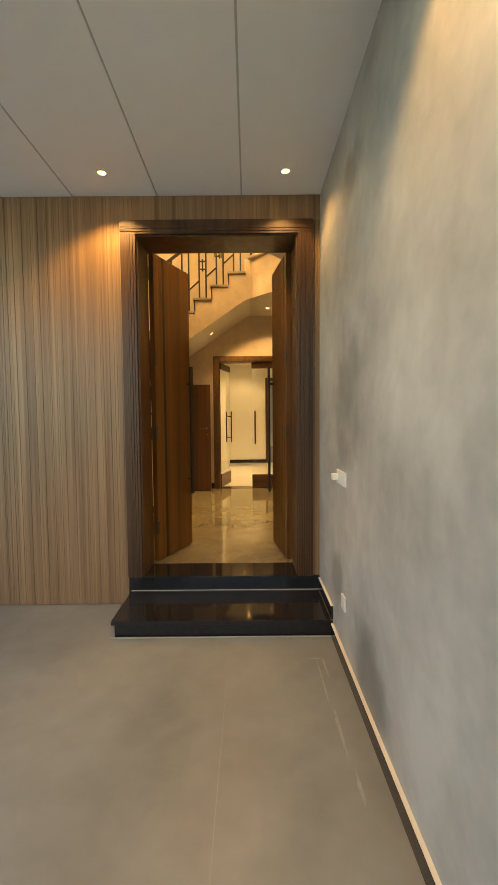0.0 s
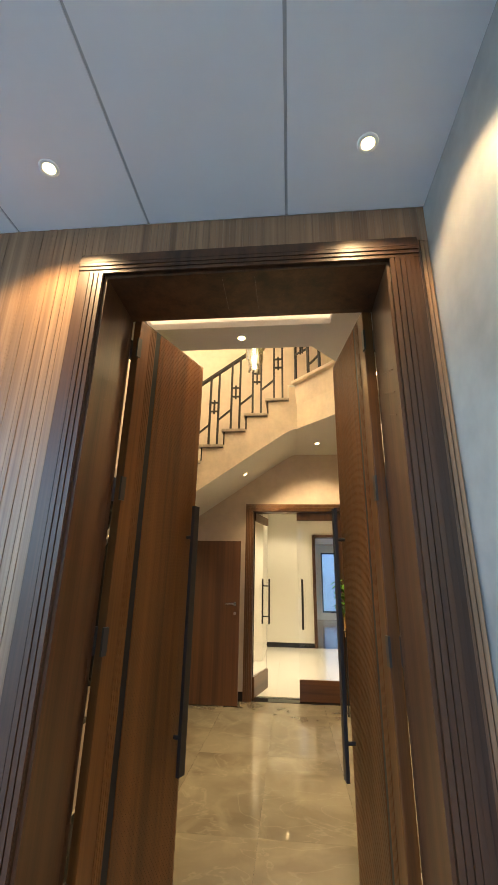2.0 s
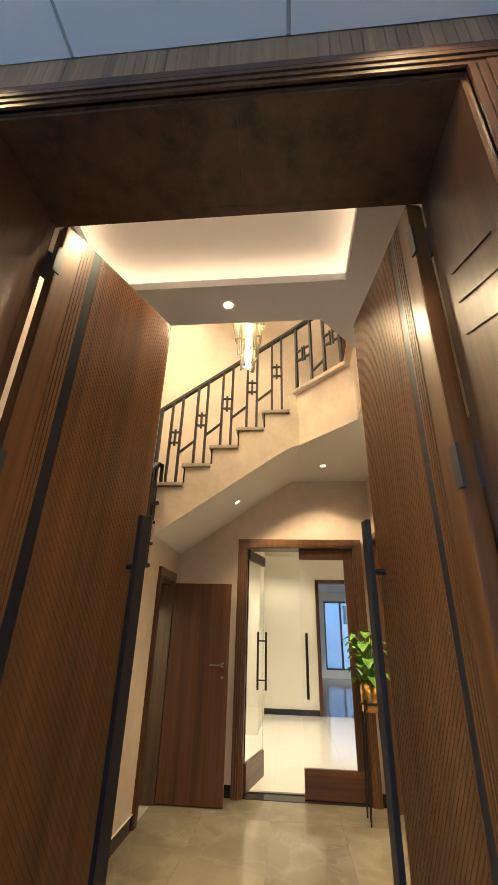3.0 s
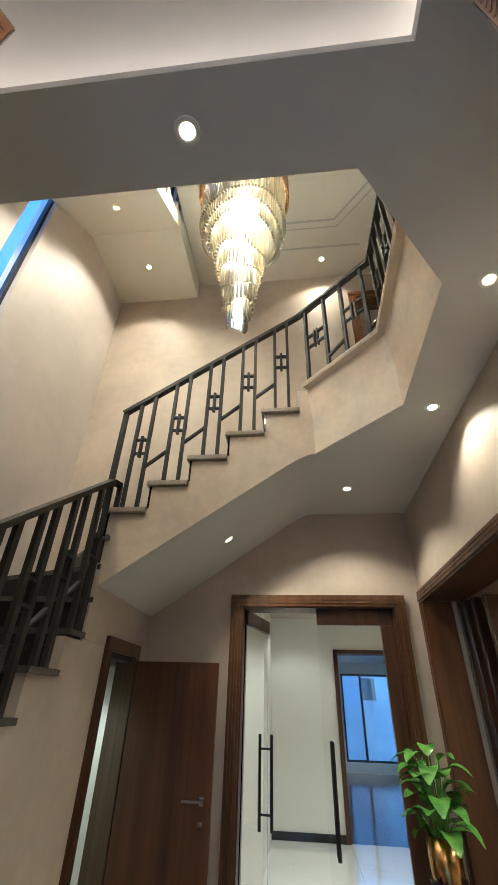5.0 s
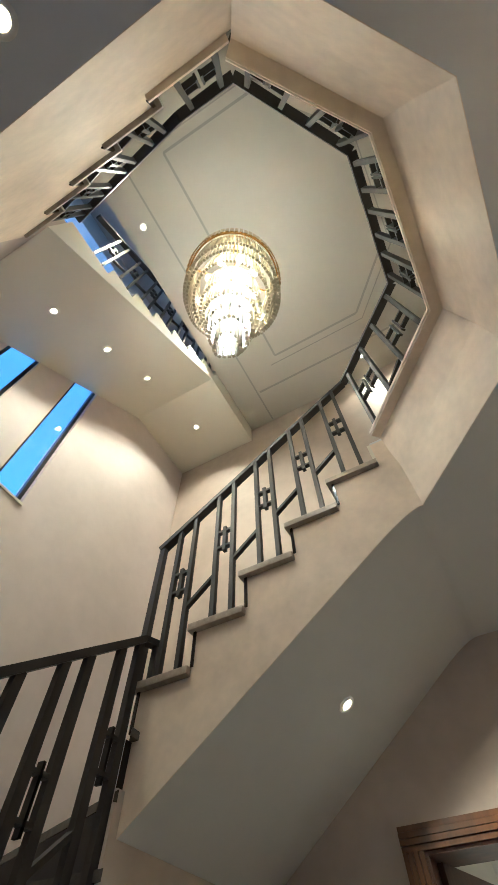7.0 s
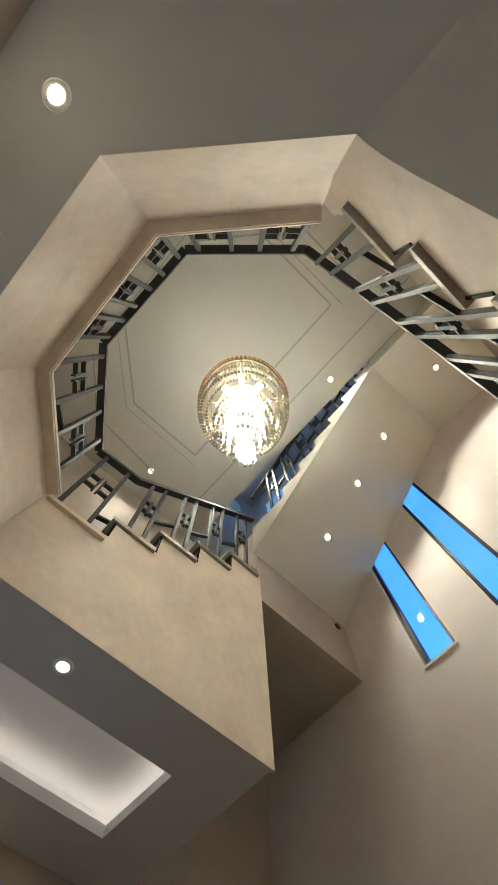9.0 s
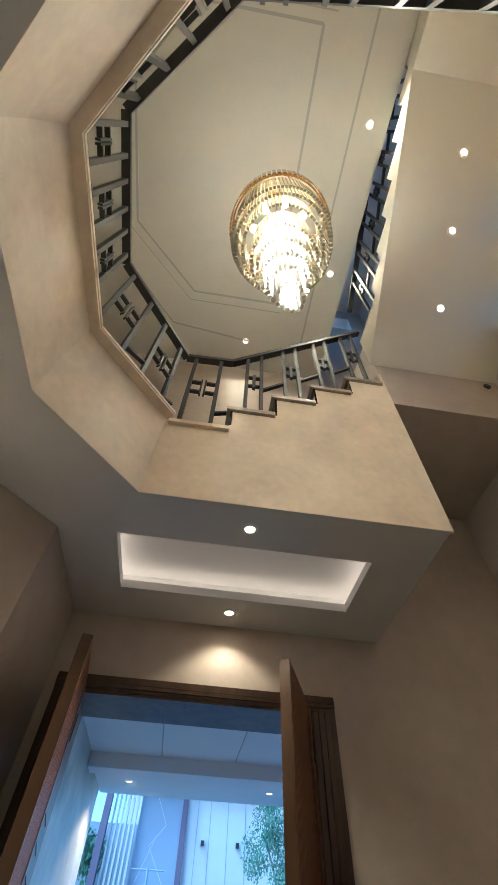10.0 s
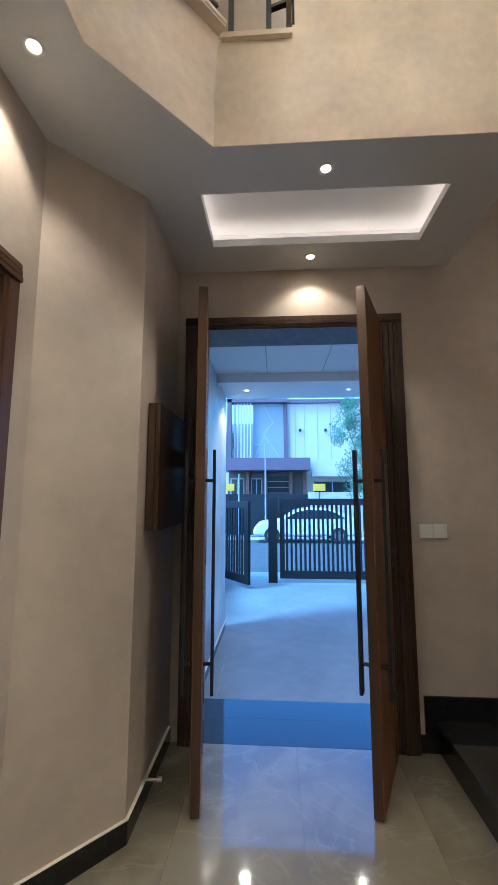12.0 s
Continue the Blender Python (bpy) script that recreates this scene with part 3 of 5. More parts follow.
flight_3 = thing("upper_stair_treads", "dark stone treads on the third stair flight", "staircase")
for i in range(4):
    z = 4.0 + 0.215 * i
    part("tread", boxes((fx[i + 1] + 0.002, fx[i] + 0.025, YS, 1.41, z - 0.035, z), bevel=0.005), M_edge, flight_3)
    part("riser", boxes((fx[i] - 0.012, fx[i] + 0.002, YS, 1.396, z - 0.224 + 0.045 * (i == 0), z - 0.037)), M_granite, flight_3)
# corner block and the sloping flight above
structure("corner_landing", boxes((XW, -1.125, YS, 1.37, 4.40, 5.45)), M_stucco, "underside of the winding corner of the upper stair")
q = [(1.372, 5.0), (3.36, 6.43), (YN, 6.43), (YN, 6.80), (3.5, 6.80)]
for i in range(8):
    y = 3.4 - 0.265 * i
    q += [(y, 6.80 - 0.19 * i), (y, 6.61 - 0.19 * i)]
q = q[:-1] + [(1.372, 5.47)]
structure("flight_4", prism(q, XW, -1.09, "x"), M_ceiling, "cream painted underside of the upper stair flight")

# front cladding
clad = thing("wall_cladding", "teak coloured vertically fluted laminate cladding on the porch wall", "wall panel")
tagged(clad, kind="structure")
bm = bmesh.new()
x = -6.0
rng = random.Random(4)
pts = []
while x < -0.76:
    w = rng.choice((0.010, 0.014, 0.020, 0.028))
    g = rng.choice((0.0, 0.0006, 0.0012))
    box(bm, x, min(x + w, -0.756), rng.choice((-0.003, -0.0015, 0.0, 0.001)), 0.018, ZP + 0.005, 3.038)
    x += w + g
box(bm, -6.0, -0.756, 0.006, 0.0195, ZP + 0.004, 3.038)
part("fluted_panel", bm, M_teak, clad)
bm = bmesh.new()
x = -0.755
while x < 0.815:
    box(bm, x, min(x + 0.03, 0.818), 0.002, 0.0145, 2.85, 3.038)
    x += 0.0315
box(bm, -0.755, 0.818, 0.0055, 0.019, 2.85, 3.038)
for i in range(3):
    box(bm, 0.765 + 0.018 * i, 0.78 + 0.018 * i, 0.002, 0.016, 0.0, 2.848)
part("fluted_panel", bm, M_teak, clad)


def casing(name, label, x0, x1, z1, ix0, ix1, iz1, y_face, y_back, sign, z0=0.0, flutes=5, mat=None, dark=None, depth=(0.02, 0.3)):
    """A fluted door casing in a wall across y. sign: which way its face looks along y."""
    mat, dark = mat or M_walnut, dark or M_darkwood
    door = thing(name, label, "door frame")
    tagged(door, kind="structure")
    def rib(a, b, axis_vertical):
        bm = bmesh.new()
        n = flutes
        for i in range(n):
            u0, u1 = a + (b - a) * i / n, a + (b - a) * (i + 0.9) / n
            h = 0.02 + 0.014 * (1 - abs(2 * (i + 0.5) / n - 1))
            yield u0, u1, h
    for lo, hi in ((x0, ix0), (ix1, x1)):
        bm = bmesh.new()
        ya, yb = sorted((y_face, y_back))
        box(bm, min(lo, hi), max(lo, hi), ya if sign > 0 else ya + 0.006, yb - 0.006 if sign > 0 else yb, z0, iz1)
        for u0, u1, h in rib(lo, hi, True):
            yy = sorted((y_face - sign * 0.013, y_face + sign * (h - 0.02)))
            box(bm, u0, u1, yy[0], yy[1], z0, iz1)
        part("jamb", bm, mat, door)
    bm = bmesh.new()
    ya, yb = sorted((y_face, y_back))
    box(bm, x0, x1, ya if sign > 0 else ya + 0.006, yb - 0.006 if sign > 0 else yb, iz1 + 0.001, z1)
    for u0, u1, h in rib(iz1 + 0.001, z1, False):
        yy = sorted((y_face - sign * 0.013, y_face + sign * (h - 0.02)))
        box(bm, x0, x1, yy[0], yy[1], u0, u1)
    part("head", bm, M_walnut_h if mat == M_walnut else mat, door)
    bm = boxes((ix0 - 0.0, ix0 + 0.012, depth[0], depth[1], z0, iz1 - 0.012), (ix1 - 0.012, ix1, depth[0], depth[1], z0, iz1 - 0.012), (ix0, ix1, depth[0], depth[1], iz1 - 0.012, iz1))
    part("reveal", bm, dark, door, "dark wooden reveal")
    return door


casing("door_1", "dark walnut fluted casing of the front door seen from the porch", -0.752, 0.762, 2.848, -0.635, 0.64, 2.74, -0.022, 0.02, -1, flutes=6, depth=(0.0, 0.30), mat=M_inner)
# hall-side casing takes the darkened walnut, as little light reaches it
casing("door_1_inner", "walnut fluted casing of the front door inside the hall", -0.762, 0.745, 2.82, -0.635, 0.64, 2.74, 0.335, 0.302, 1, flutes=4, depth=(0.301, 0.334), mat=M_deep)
casing("door_2", "walnut fluted casing of the doorway to the white room", -0.405, 1.018, 2.452, -0.31, 0.93, 2.36, 4.32, 4.358, -1, flutes=4, depth=(4.33, 4.57), mat=M_casing)

# front door leaves, open inwards
def door_leaf(hinge, free, side):
    (hx, hy), (fx_, fy) = hinge, free
    w = math.hypot(fx_ - hx, fy - hy)
    leaf = thing("front_door_leaf", "tall walnut front door leaf standing open, with long black pull bars", "door", (hx, hy, 0.012), "front door leaves", math.degrees(math.atan2(fy - hy, fx_ - hx)))
    T = 0.05
    h = 2.725
    s = side
    part("panel", boxes((0.16, w, -T / 2, T / 2, 0.0, h), bevel=0.006), M_walnut, leaf, "walnut veneer panel")
    part("hinge_stile", boxes((0.0, 0.125, -T / 2, T / 2, 0.0, h), bevel=0.006), M_walnut, leaf, "walnut stile")
    # dark strips put the shade of the leaf edges into colour
    part("edge_band", boxes((w + 0.0005, w + 0.003, -T / 2 + 0.002, T / 2 - 0.002, 0.0, h), (0.0, w, -T / 2 + 0.002, T / 2 - 0.002, h + 0.0005, h + 0.003)), M_deep, leaf, "veneer edge strip with the shade put into its colour")
    part("inlay", boxes((0.1255, 0.1595, -T / 2 + 0.003, T / 2 - 0.003, 0.0, h)), M_black, leaf, "black groove inlay")
    x0, x1, pitch, k = 0.166, w - 0.008, 0.0145, 1.5
    bm = bmesh.new()
    c = 0.01 - 0.0
    while c < h + k * (x1 - x0):
        # line z = c - k * (x - x0), clipped to the panel
        xa, xb = x0, x1
        if c > h - 0.01:
            xa = x0 + (c - h + 0.01) / k
        if c - k * (x1 - x0) < 0.01:
            xb = x0 + (c - 0.01) / k
        if xb - xa > 0.01:
            for y in (-T / 2, T / 2):
                bar(bm, (xa, y, c - k * (xa - x0)), (xb, y, c - k * (xb - x0)), 0.0052, 0.003, up=(0, 1, 0))
        c += pitch * 1.8
    part("ribs", bm, M_walnut, leaf, "fine slanting ribs", kind="stuff")
    bm = bmesh.new()
    for i in range(4):
        for y in (-T / 2, T / 2):
            box(bm, 0.076 + 0.012 * i, 0.083 + 0.012 * i, y - 0.003, y + 0.003, 0.01, h - 0.01)
    part("fluting", bm, M_walnut, leaf, "upright flutes", kind="stuff")
    for sgn in (-1, 1):
        y = sgn * (T / 2 + 0.05)
        b = boxes((w - 0.085, w - 0.037, y - 0.009, y + 0.009, 0.53, 1.80), bevel=0.003)
        hnd = part("pull_bar", b, M_black, leaf, "long flat black pull bar", smooth=False)
        for z in (0.68, 1.63):
            part("standoff", tube(bmesh.new(), (w - 0.06, sgn * T / 2, z), (w - 0.06, y, z), 0.010, seg=10), M_black, hnd)
    for z in (0.25, 1.1, 1.75, 2.5):
        part("hinge", boxes((-0.014, 0.014, -T / 2 - 0.006, -T / 2 + 0.004, z, z + 0.11), (-0.014, 0.014, T / 2 - 0.004, T / 2 + 0.006, z, z + 0.11)), M_hinge, leaf, "dark steel hinge")
    return leaf


door_leaf((-0.60, 0.345), (-0.373, 0.885), 1)
door_leaf((0.605, 0.345), (0.515, 0.928), -1)


# lamps
def downlight(x, y, z, power=18, size=0.027, spot=120, tilt=None, color=WARM):
    lamp = thing("downlight", "small round recessed warm ceiling downlight with a white ring", "ceiling light", (x, y, z), "downlights")
    n = Vector(tilt) if tilt else Vector((0, 0, -1))
    rot = n.to_track_quat("-Z", "Y").to_matrix().to_4x4()
    lamp.matrix_basis = Matrix.Translation((x, y, z)) @ rot
    bm = bmesh.new()
    lathe(bm, [(size + 0.014, 0.0), (size + 0.012, -0.006), (size, -0.006), (size - 0.004, 0.0)], 24)
    part("trim_ring", bm, M_plastic, lamp, smooth=True)
    bm = bmesh.new()
    bmesh.ops.create_circle(bm, cap_ends=True, segments=24, radius=size - 0.003, matrix=Matrix.Translation((0, 0, -0.003)))
    part("lamp_disc", bm, M_bulb, lamp, "glowing lamp")
    d = bpy.data.lights.new("downlight_beam", "SPOT")
    d.energy, d.color, d.spot_size, d.spot_blend, d.shadow_soft_size = power * 0.56, color, radians(spot), 0.5, 0.03
    l = new("downlight_beam", d)
    l.matrix_world = lamp.matrix_basis @ pose(0, 0, -0.012)
    return lamp


for x, y, z, p in ((-0.784, -0.31, 3.04, 20), (0.52, -0.31, 3.04, 8), (0.50, -2.41, 3.0, 32), (-0.89, -2.43, 3.0, 20)):
    downlight(x, y, z, p)
for x, y, z, p in ((-0.148, 1.23, ZC, 22), (-0.135, 0.462, ZC, 7), (0.588, 3.82, ZC, 22), (0.985, 2.74, ZC, 14), (0.984, 1.865, ZC, 13)):
    downlight(x, y, z, p)
downlight(-0.377, 3.82, 2.762, 18, tilt=(0.56, 0, -0.83))
for y, z in ((1.822, 5.323), (2.354, 5.70), (2.883, 6.08)):
    downlight(-1.62, y, z, 26, tilt=(0, 0.585, -0.81))
downlight(-1.62, 3.83, 6.43, 20)
for x, y, p in ((0.625, 4.08, 26), (-0.909, 2.968, 30), (-0.895, 1.625, 30), (-0.07, 0.683, 14), (1.5, 5.2, 20)):
    downlight(x, y, ZT, p)
for x, y, p in ((0.1, 8.0, 14), (0.2, 6.0, 46), (-0.9, 6.2, 24), (1.9, 6.2, 38), (1.5, 8.0, 14)):
    downlight(x, y, 3.0, p, color=(1.0, 0.80, 0.56))
# unseen lamps added to warm the far room and brighten the side room
downlight(1.6, 13.0, 2.9, 90, color=(1.0, 0.83, 0.62))
downlight(3.0, 2.5, 2.9, 90)
downlight(1.9, 3.0, 2.9, 36)
# cove light
strip = thing("cove_light", "warm LED strip hidden on the ledge of the ceiling tray", "ceiling light", (0, 0, 0))
part("led_tape", boxes((TX0 - 0.06, TX1 + 0.06, TY1 + 0.05, TY1 + 0.06, 3.245, 3.262), (TX0 - 0.06, TX1 + 0.06, TY0 - 0.06, TY0 - 0.05, 3.245, 3.262),
                       (TX0 - 0.08, TX0 - 0.07, TY0 - 0.05, TY1 + 0.05, 3.245, 3.262), (TX1 + 0.07, TX1 + 0.08, TY0 - 0.05, TY1 + 0.05, 3.245, 3.262)), M_led, strip)

# chandelier
ch = thing("chandelier", "brass ring chandelier with lit tiers of hanging crystal rods", "chandelier", (-0.14, 2.28, 0))
part("canopy", lathe(bmesh.new(), [(0.001, ZT - 0.04), (0.06, ZT - 0.03), (0.065, ZT - 0.001), (0.001, ZT - 0.001)], 20), M_brass, ch, "brass ceiling canopy")
bm = bmesh.new()
for i in range(38):
    z = ZT - 0.05 - 0.045 * i
    m = Matrix.Translation((0, 0, z)) @ pose(0, 0, 0, 90, 0, 90 * (i % 2)) @ Matrix.Diagonal((0.011, 0.02, 0.011, 1))
    bmesh.ops.create_cone(bm, segments=6, radius1=1, radius2=1, depth=0.35, matrix=m, cap_ends=True)
part("chain", bm, M_brass, ch, "brass chain")
R0, ZR = 0.305, 4.88
bm = lathe(bmesh.new(), [(R0, ZR - 0.03), (R0 + 0.012, ZR - 0.03), (R0 + 0.012, ZR + 0.03), (R0, ZR + 0.03), (R0, ZR - 0.03)], 48)
for k in range(4):
    a = k * math.pi / 4
    bar(bm, (-R0 * math.cos(a), -R0 * math.sin(a), ZR), (R0 * math.cos(a), R0 * math.sin(a), ZR), 0.012, 0.012)
tube(bm, (0, 0, ZR), (0, 0, ZR + 0.16), 0.012)
part("ring", bm, M_brass, ch, "polished brass ring")
rng = random.Random(7)
bm_f = bmesh.new()
for i in range(64):
    a = 2 * math.pi * i / 64
    zt = ZR + 0.10 + 0.02 * (i % 2)
    c, s_ = math.cos(a), math.sin(a)
    bar(bm_f, ((R0 + 0.02) * c, (R0 + 0.02) * s_, ZR - 0.10), ((R0 + 0.02) * c, (R0 + 0.02) * s_, zt), 0.022, 0.008, up=(c, s_, 0))
tagged(part("crystal_rim", bm_f, M_rim, ch, "upright gold toned bars round the rim"), kind="stuff")
tiers = [(0.29, 4.86, 0.42), (0.262, 4.80, 0.46), (0.22, 4.60, 0.32), (0.165, 4.42, 0.36), (0.135, 4.22, 0.32), (0.11, 4.05, 0.30), (0.085, 3.90, 0.28), (0.055, 3.76, 0.27)]
for k, (r, z, L) in enumerate(tiers):
    bm = bmesh.new()
    n = int(2 * math.pi * r / 0.021)
    for i in range(n):
        a = 2 * math.pi * i / n
        c, s_ = math.cos(a), math.sin(a)
        l = 1.14 * L * (0.93 + 0.1 * math.sin(a * 2 + k)) 
        bar(bm, (r * c, r * s_, z - l), (r * c, r * s_, z), 0.014, 0.014, up=(c, s_, 0))
    tagged(part("crystal_tier", bm, M_crystal, ch, "tier of clear crystal rods"), kind="stuff")
    part("tier_ring", lathe(bmesh.new(), [(r - 0.004, z), (r + 0.006, z), (r + 0.006, z + 0.007), (r - 0.004, z + 0.007), (r - 0.004, z)], 32), M_brass, ch)
for k in range(8):
    a = 2 * math.pi * k / 8
    bm = bmesh.new()
    bmesh.ops.create_icosphere(bm, subdivisions=2, radius=0.024, matrix=Matrix.Translation((0.17 * math.cos(a), 0.17 * math.sin(a), 4.74)))
    part("bulb", bm, M_core, ch, "glowing warm bulb", smooth=True)
for r, z0, z1 in ((0.07, 4.15, 4.40), (0.06, 3.85, 4.10), (0.03, 3.56, 3.80)):
    part("lamp_core", tube(bmesh.new(), (0, 0, z0), (0, 0, z1), r, r, 20), M_core, ch, "glowing inner lamp", smooth=True)
for z, e in ((4.65, 30), (4.05, 85)):
    d = bpy.data.lights.new("chandelier_glow", "POINT")
    d.energy, d.color, d.shadow_soft_size = e, (1, 0.74, 0.46), 0.12
    new("chandelier_glow", d).location = (-0.14, 2.28, z)


# railings
def rail_bar(parent, name, p, q, w=0.035, d=0.02, label="", up=(0, 0, 1)):
    return part(name, bar(bmesh.new(), p, q, w, d, up), M_rail, parent, label)


def rail_pair(r, feet, tops, zc, width):
    """Two posts, each with two short arms towards the other and an upright bar at the arms' ends."""
    way = (Vector((*feet[1][:2], 0)) - Vector((*feet[0][:2], 0))).normalized()
    across = (way.y, -way.x, 0)
    for p, zt in zip(feet, tops):
        rail_bar(r, "baluster", p, (p[0], p[1], zt), width, 0.028, up=across)
    for k in (0, 1):
        p, o = (Vector((*feet[k][:2], zc)), Vector((*feet[1 - k][:2], zc)))
        p += (o - p).normalized() * width * 0.5
        e = p.lerp(o, 0.385)
        for dz in (-0.06, 0.06):
            rail_bar(r, "cross_bar", p + Vector((0, 0, dz)), e + Vector((0, 0, dz)), 0.026, 0.015)
        rail_bar(r, "short_bar", e - Vector((0, 0, 0.092)), e + Vector((0, 0, 0.092)), 0.011, 0.026, up=across)


def railing(name, label, base, top, bays, half=0.27, shift=0.0):
    """A level run of railing from base[0] to base[1] with its handrail from top[0] to top[1]; bays pairs of posts."""
    r = thing(name, label, "railing")
    b0, b1, t0, t1 = (Vector(v) for v in (*base, *top))
    part("handrail", bar(bmesh.new(), t0, t1, 0.052, 0.032), M_rail, r)
    prev = None
    for i in range(bays):
        u = (i + 0.5) / bays + shift
        us = [u - half / bays, u + half / bays]
        feet = [b0.lerp(b1, v) for v in us]
        rail_pair(r, feet, [t0.lerp(t1, v).z - 0.014 for v in us], (b0.z + t0.z) / 2 + 0.03, 0.026)
        if prev is not None:
            rail_bar(r, "brace", prev + Vector((0, 0, 0.17)), feet[0] + Vector((0, 0, 0.24)), 0.026, 0.016)
        prev = feet[1]
    rail_bar(r, "brace", prev + Vector((0, 0, 0.17)), b1 + Vector((0, 0, 0.21)), 0.026, 0.016)
    return r


def rail_stepped(name, label, axis, fixed, u0, du, n, z0, dz, t0, t1, dpair=0.053, width=0.024):
    """A railing over steps: one pair of posts a tread."""
    r = thing(name, label, "railing")
    t0, t1 = Vector(t0), Vector(t1)
    part("handrail", bar(bmesh.new(), t0, t1, 0.052, 0.032), M_rail, r)
    k = 0 if axis == "x" else 1
    prev = None
    for i in range(n):
        c = u0 + du * (i + 0.5)
        zt = z0 + dz * i
        feet, tops = [], []
        for s in (-1, 1):
            u = c + s * dpair * (1 if du > 0 else -1)
            feet.append(Vector((u, fixed, zt)) if axis == "x" else Vector((fixed, u, zt)))
            tops.append(t0.lerp(t1, (u - t0[k]) / (t1[k] - t0[k])).z - 0.012)
        rail_pair(r, feet, tops, (tops[0] + zt) / 2 + 0.05, width)
        if prev is not None:
            rail_bar(r, "brace", prev + Vector((0, 0, 0.33)), feet[0] + Vector((0, 0, 0.27)), 0.026, 0.018)
        prev = feet[1]
    return r


Zr, zb = 4.665, ZK - 0.002
RL = "dark grey painted steel stair railing with paired square bars"
rail2 = rail_stepped("stair_railing", RL, "x", 3.255, X0 - 0.0, RUN, 5, 2.79, RISE, (-1.19, 3.255, 3.62), (0.24, 3.285, Zr))
rail_bar(rail2, "newel", (-1.17, 3.255, 2.79), (-1.17, 3.255, 3.62), 0.035, 0.035)
rail1 = rail_stepped("stair_railing", RL, "y", -1.13, noses(3), 0.265, 8, 0.59, RISE, (-1.13, 1.2, 1.50), (-1.13, 3.20, 2.98), width=0.038)
part("handrail_end", bar(bar(bmesh.new(), (-1.13, 3.20, 2.98), (-1.10, 3.27, 2.98), 0.045, 0.03), (-1.10, 3.27, 2.98), (-1.10, 3.27, 2.80), 0.03, 0.03), M_rail, rail1)
R = [(0.24, 3.285), (0.80, 2.765), (0.825, 1.965), (0.395, 1.355)]
for (p, q), n in zip(zip(R, R[1:]), (2, 3, 2)):
    railing("well_railing", "dark grey painted steel railing round the octagonal well", ((*p, zb), (*q, zb)), ((*p, Zr), (*q, Zr)), n)
R3 = railing("well_railing", "dark grey painted steel railing at the head of the well", ((0.395, 1.355, zb), (0.02, 1.355, zb)), ((0.395, 1.355, Zr), (0.05, 1.355, Zr + 0.02)), 1, 0.25, -0.05)
rail_stepped("stair_railing", RL, "x", 1.355, 0.02, -0.28, 4, 4.0, 0.215, (0.05, 1.355, 4.685), (-1.12, 1.355, 5.72))
rail_stepped("stair_railing", RL, "y", -1.13, 3.4 - 0.265 * 7, 0.265, 7, 5.47 + 0.1, 0.19, (-1.13, 1.36, 6.30), (-1.13, 3.4, 7.72))

# outside: gate, road, the house over the way
def leafy(bm, center, r, n, size, rng, flat=1.0):
    for _ in range(n):
        v = Vector((rng.gauss(0, 1), rng.gauss(0, 1), rng.gauss(0, 1))).normalized() * r * (rng.random() ** 0.4)
        c = Vector(center) + Vector((v.x, v.y, v.z * flat))
        m = Matrix.Translation(c) @ pose(0, 0, 0, rng.uniform(0, 360), rng.uniform(0, 360), rng.uniform(0, 360))
        s = size * rng.uniform(0.6, 1.3)
        q = [bm.verts.new(m @ Vector(p)) for p in ((-s, 0, 0), (0, -s * 0.4, 0), (s, 0, 0), (0, s * 0.4, 0.1 * s))]
        bm.faces.new(q)


def gate_leaf(label, at, rot, w, h, group="driveway gate"):
    g = thing("metal_gate", label, "gate", at, group, rot)
    part("gate_frame", boxes((0, 0.10, -0.03, 0.03, 0.08, h), (w - 0.10, w, -0.03, 0.03, 0.08, h), (0.10, w - 0.10, -0.03, 0.03, h - 0.14, h), (0.10, w - 0.10, -0.03, 0.03, 0.08, 0.24)), M_gate, g)
    n = int((w - 0.2) / 0.092)
    for i in range(n):
        x = 0.10 + (w - 0.2) * (i + 0.5) / n
        part("slat", boxes((x - 0.024, x + 0.024, -0.012, 0.012, 0.24, h - 0.14)), M_gate, g)
    part("latch", boxes((0.02, 0.09, 0.03, 0.06, h * 0.40, h * 0.40 + 0.12)), M_black, g)
    return g


gp = thing("gate_post", "black painted steel gate post", "gate post", (0.17, -5.85, ZP))
part("post", boxes((-0.095, 0.095, -0.08, 0.08, 0, 1.76)), M_gate, gp)
gate_leaf("black steel driveway gate leaf with upright slats, shut", (-2.10, -5.85, ZP), 0, 2.12, 1.74)
gate_leaf("black steel driveway gate leaf with upright slats, shut", (-4.30, -5.85, ZP), 0, 2.12, 1.74)
gate_leaf("narrow black steel gate leaf standing ajar", (1.30, -6.0, ZP), 128, 1.09, 1.68)
structure("road", boxes((-40, 40, -15.2, -7.0, -0.42, -0.352)), M_asphalt, "grey asphalt road in front of the gate")

car = thing("parked_car", "white saloon car parked along the road outside the gate", "car", (-1.1, -14.9, -0.35))
prof = [(-2.25, 0.30), (-2.28, 0.75), (-2.1, 0.98), (-1.3, 1.30), (-0.9, 1.40), (-0.1, 1.42), (0.4, 1.30), (1.0, 0.95), (1.9, 0.80), (2.12, 0.58), (2.12, 0.30)]
M_car = material("car_white", (0.62, 0.62, 0.62), 0.2)
M_tyre = material("tyre", (0.02, 0.02, 0.02), 0.8)
M_window = material("dark_window", (0.03, 0.035, 0.04), 0.08)
body = part("body", prism(prof, -0.85, 0.85, "y"), M_car, car)
bv = body.modifiers.new("round", "BEVEL")
bv.width, bv.segments = 0.09, 3
part("side_window", prism([(-1.65, 1.0), (-1.15, 1.26), (-0.85, 1.33), (-0.12, 1.35), (0.35, 1.25), (0.85, 0.97)], 0.84, 0.862, "y"), M_window, car, "dark side windows")
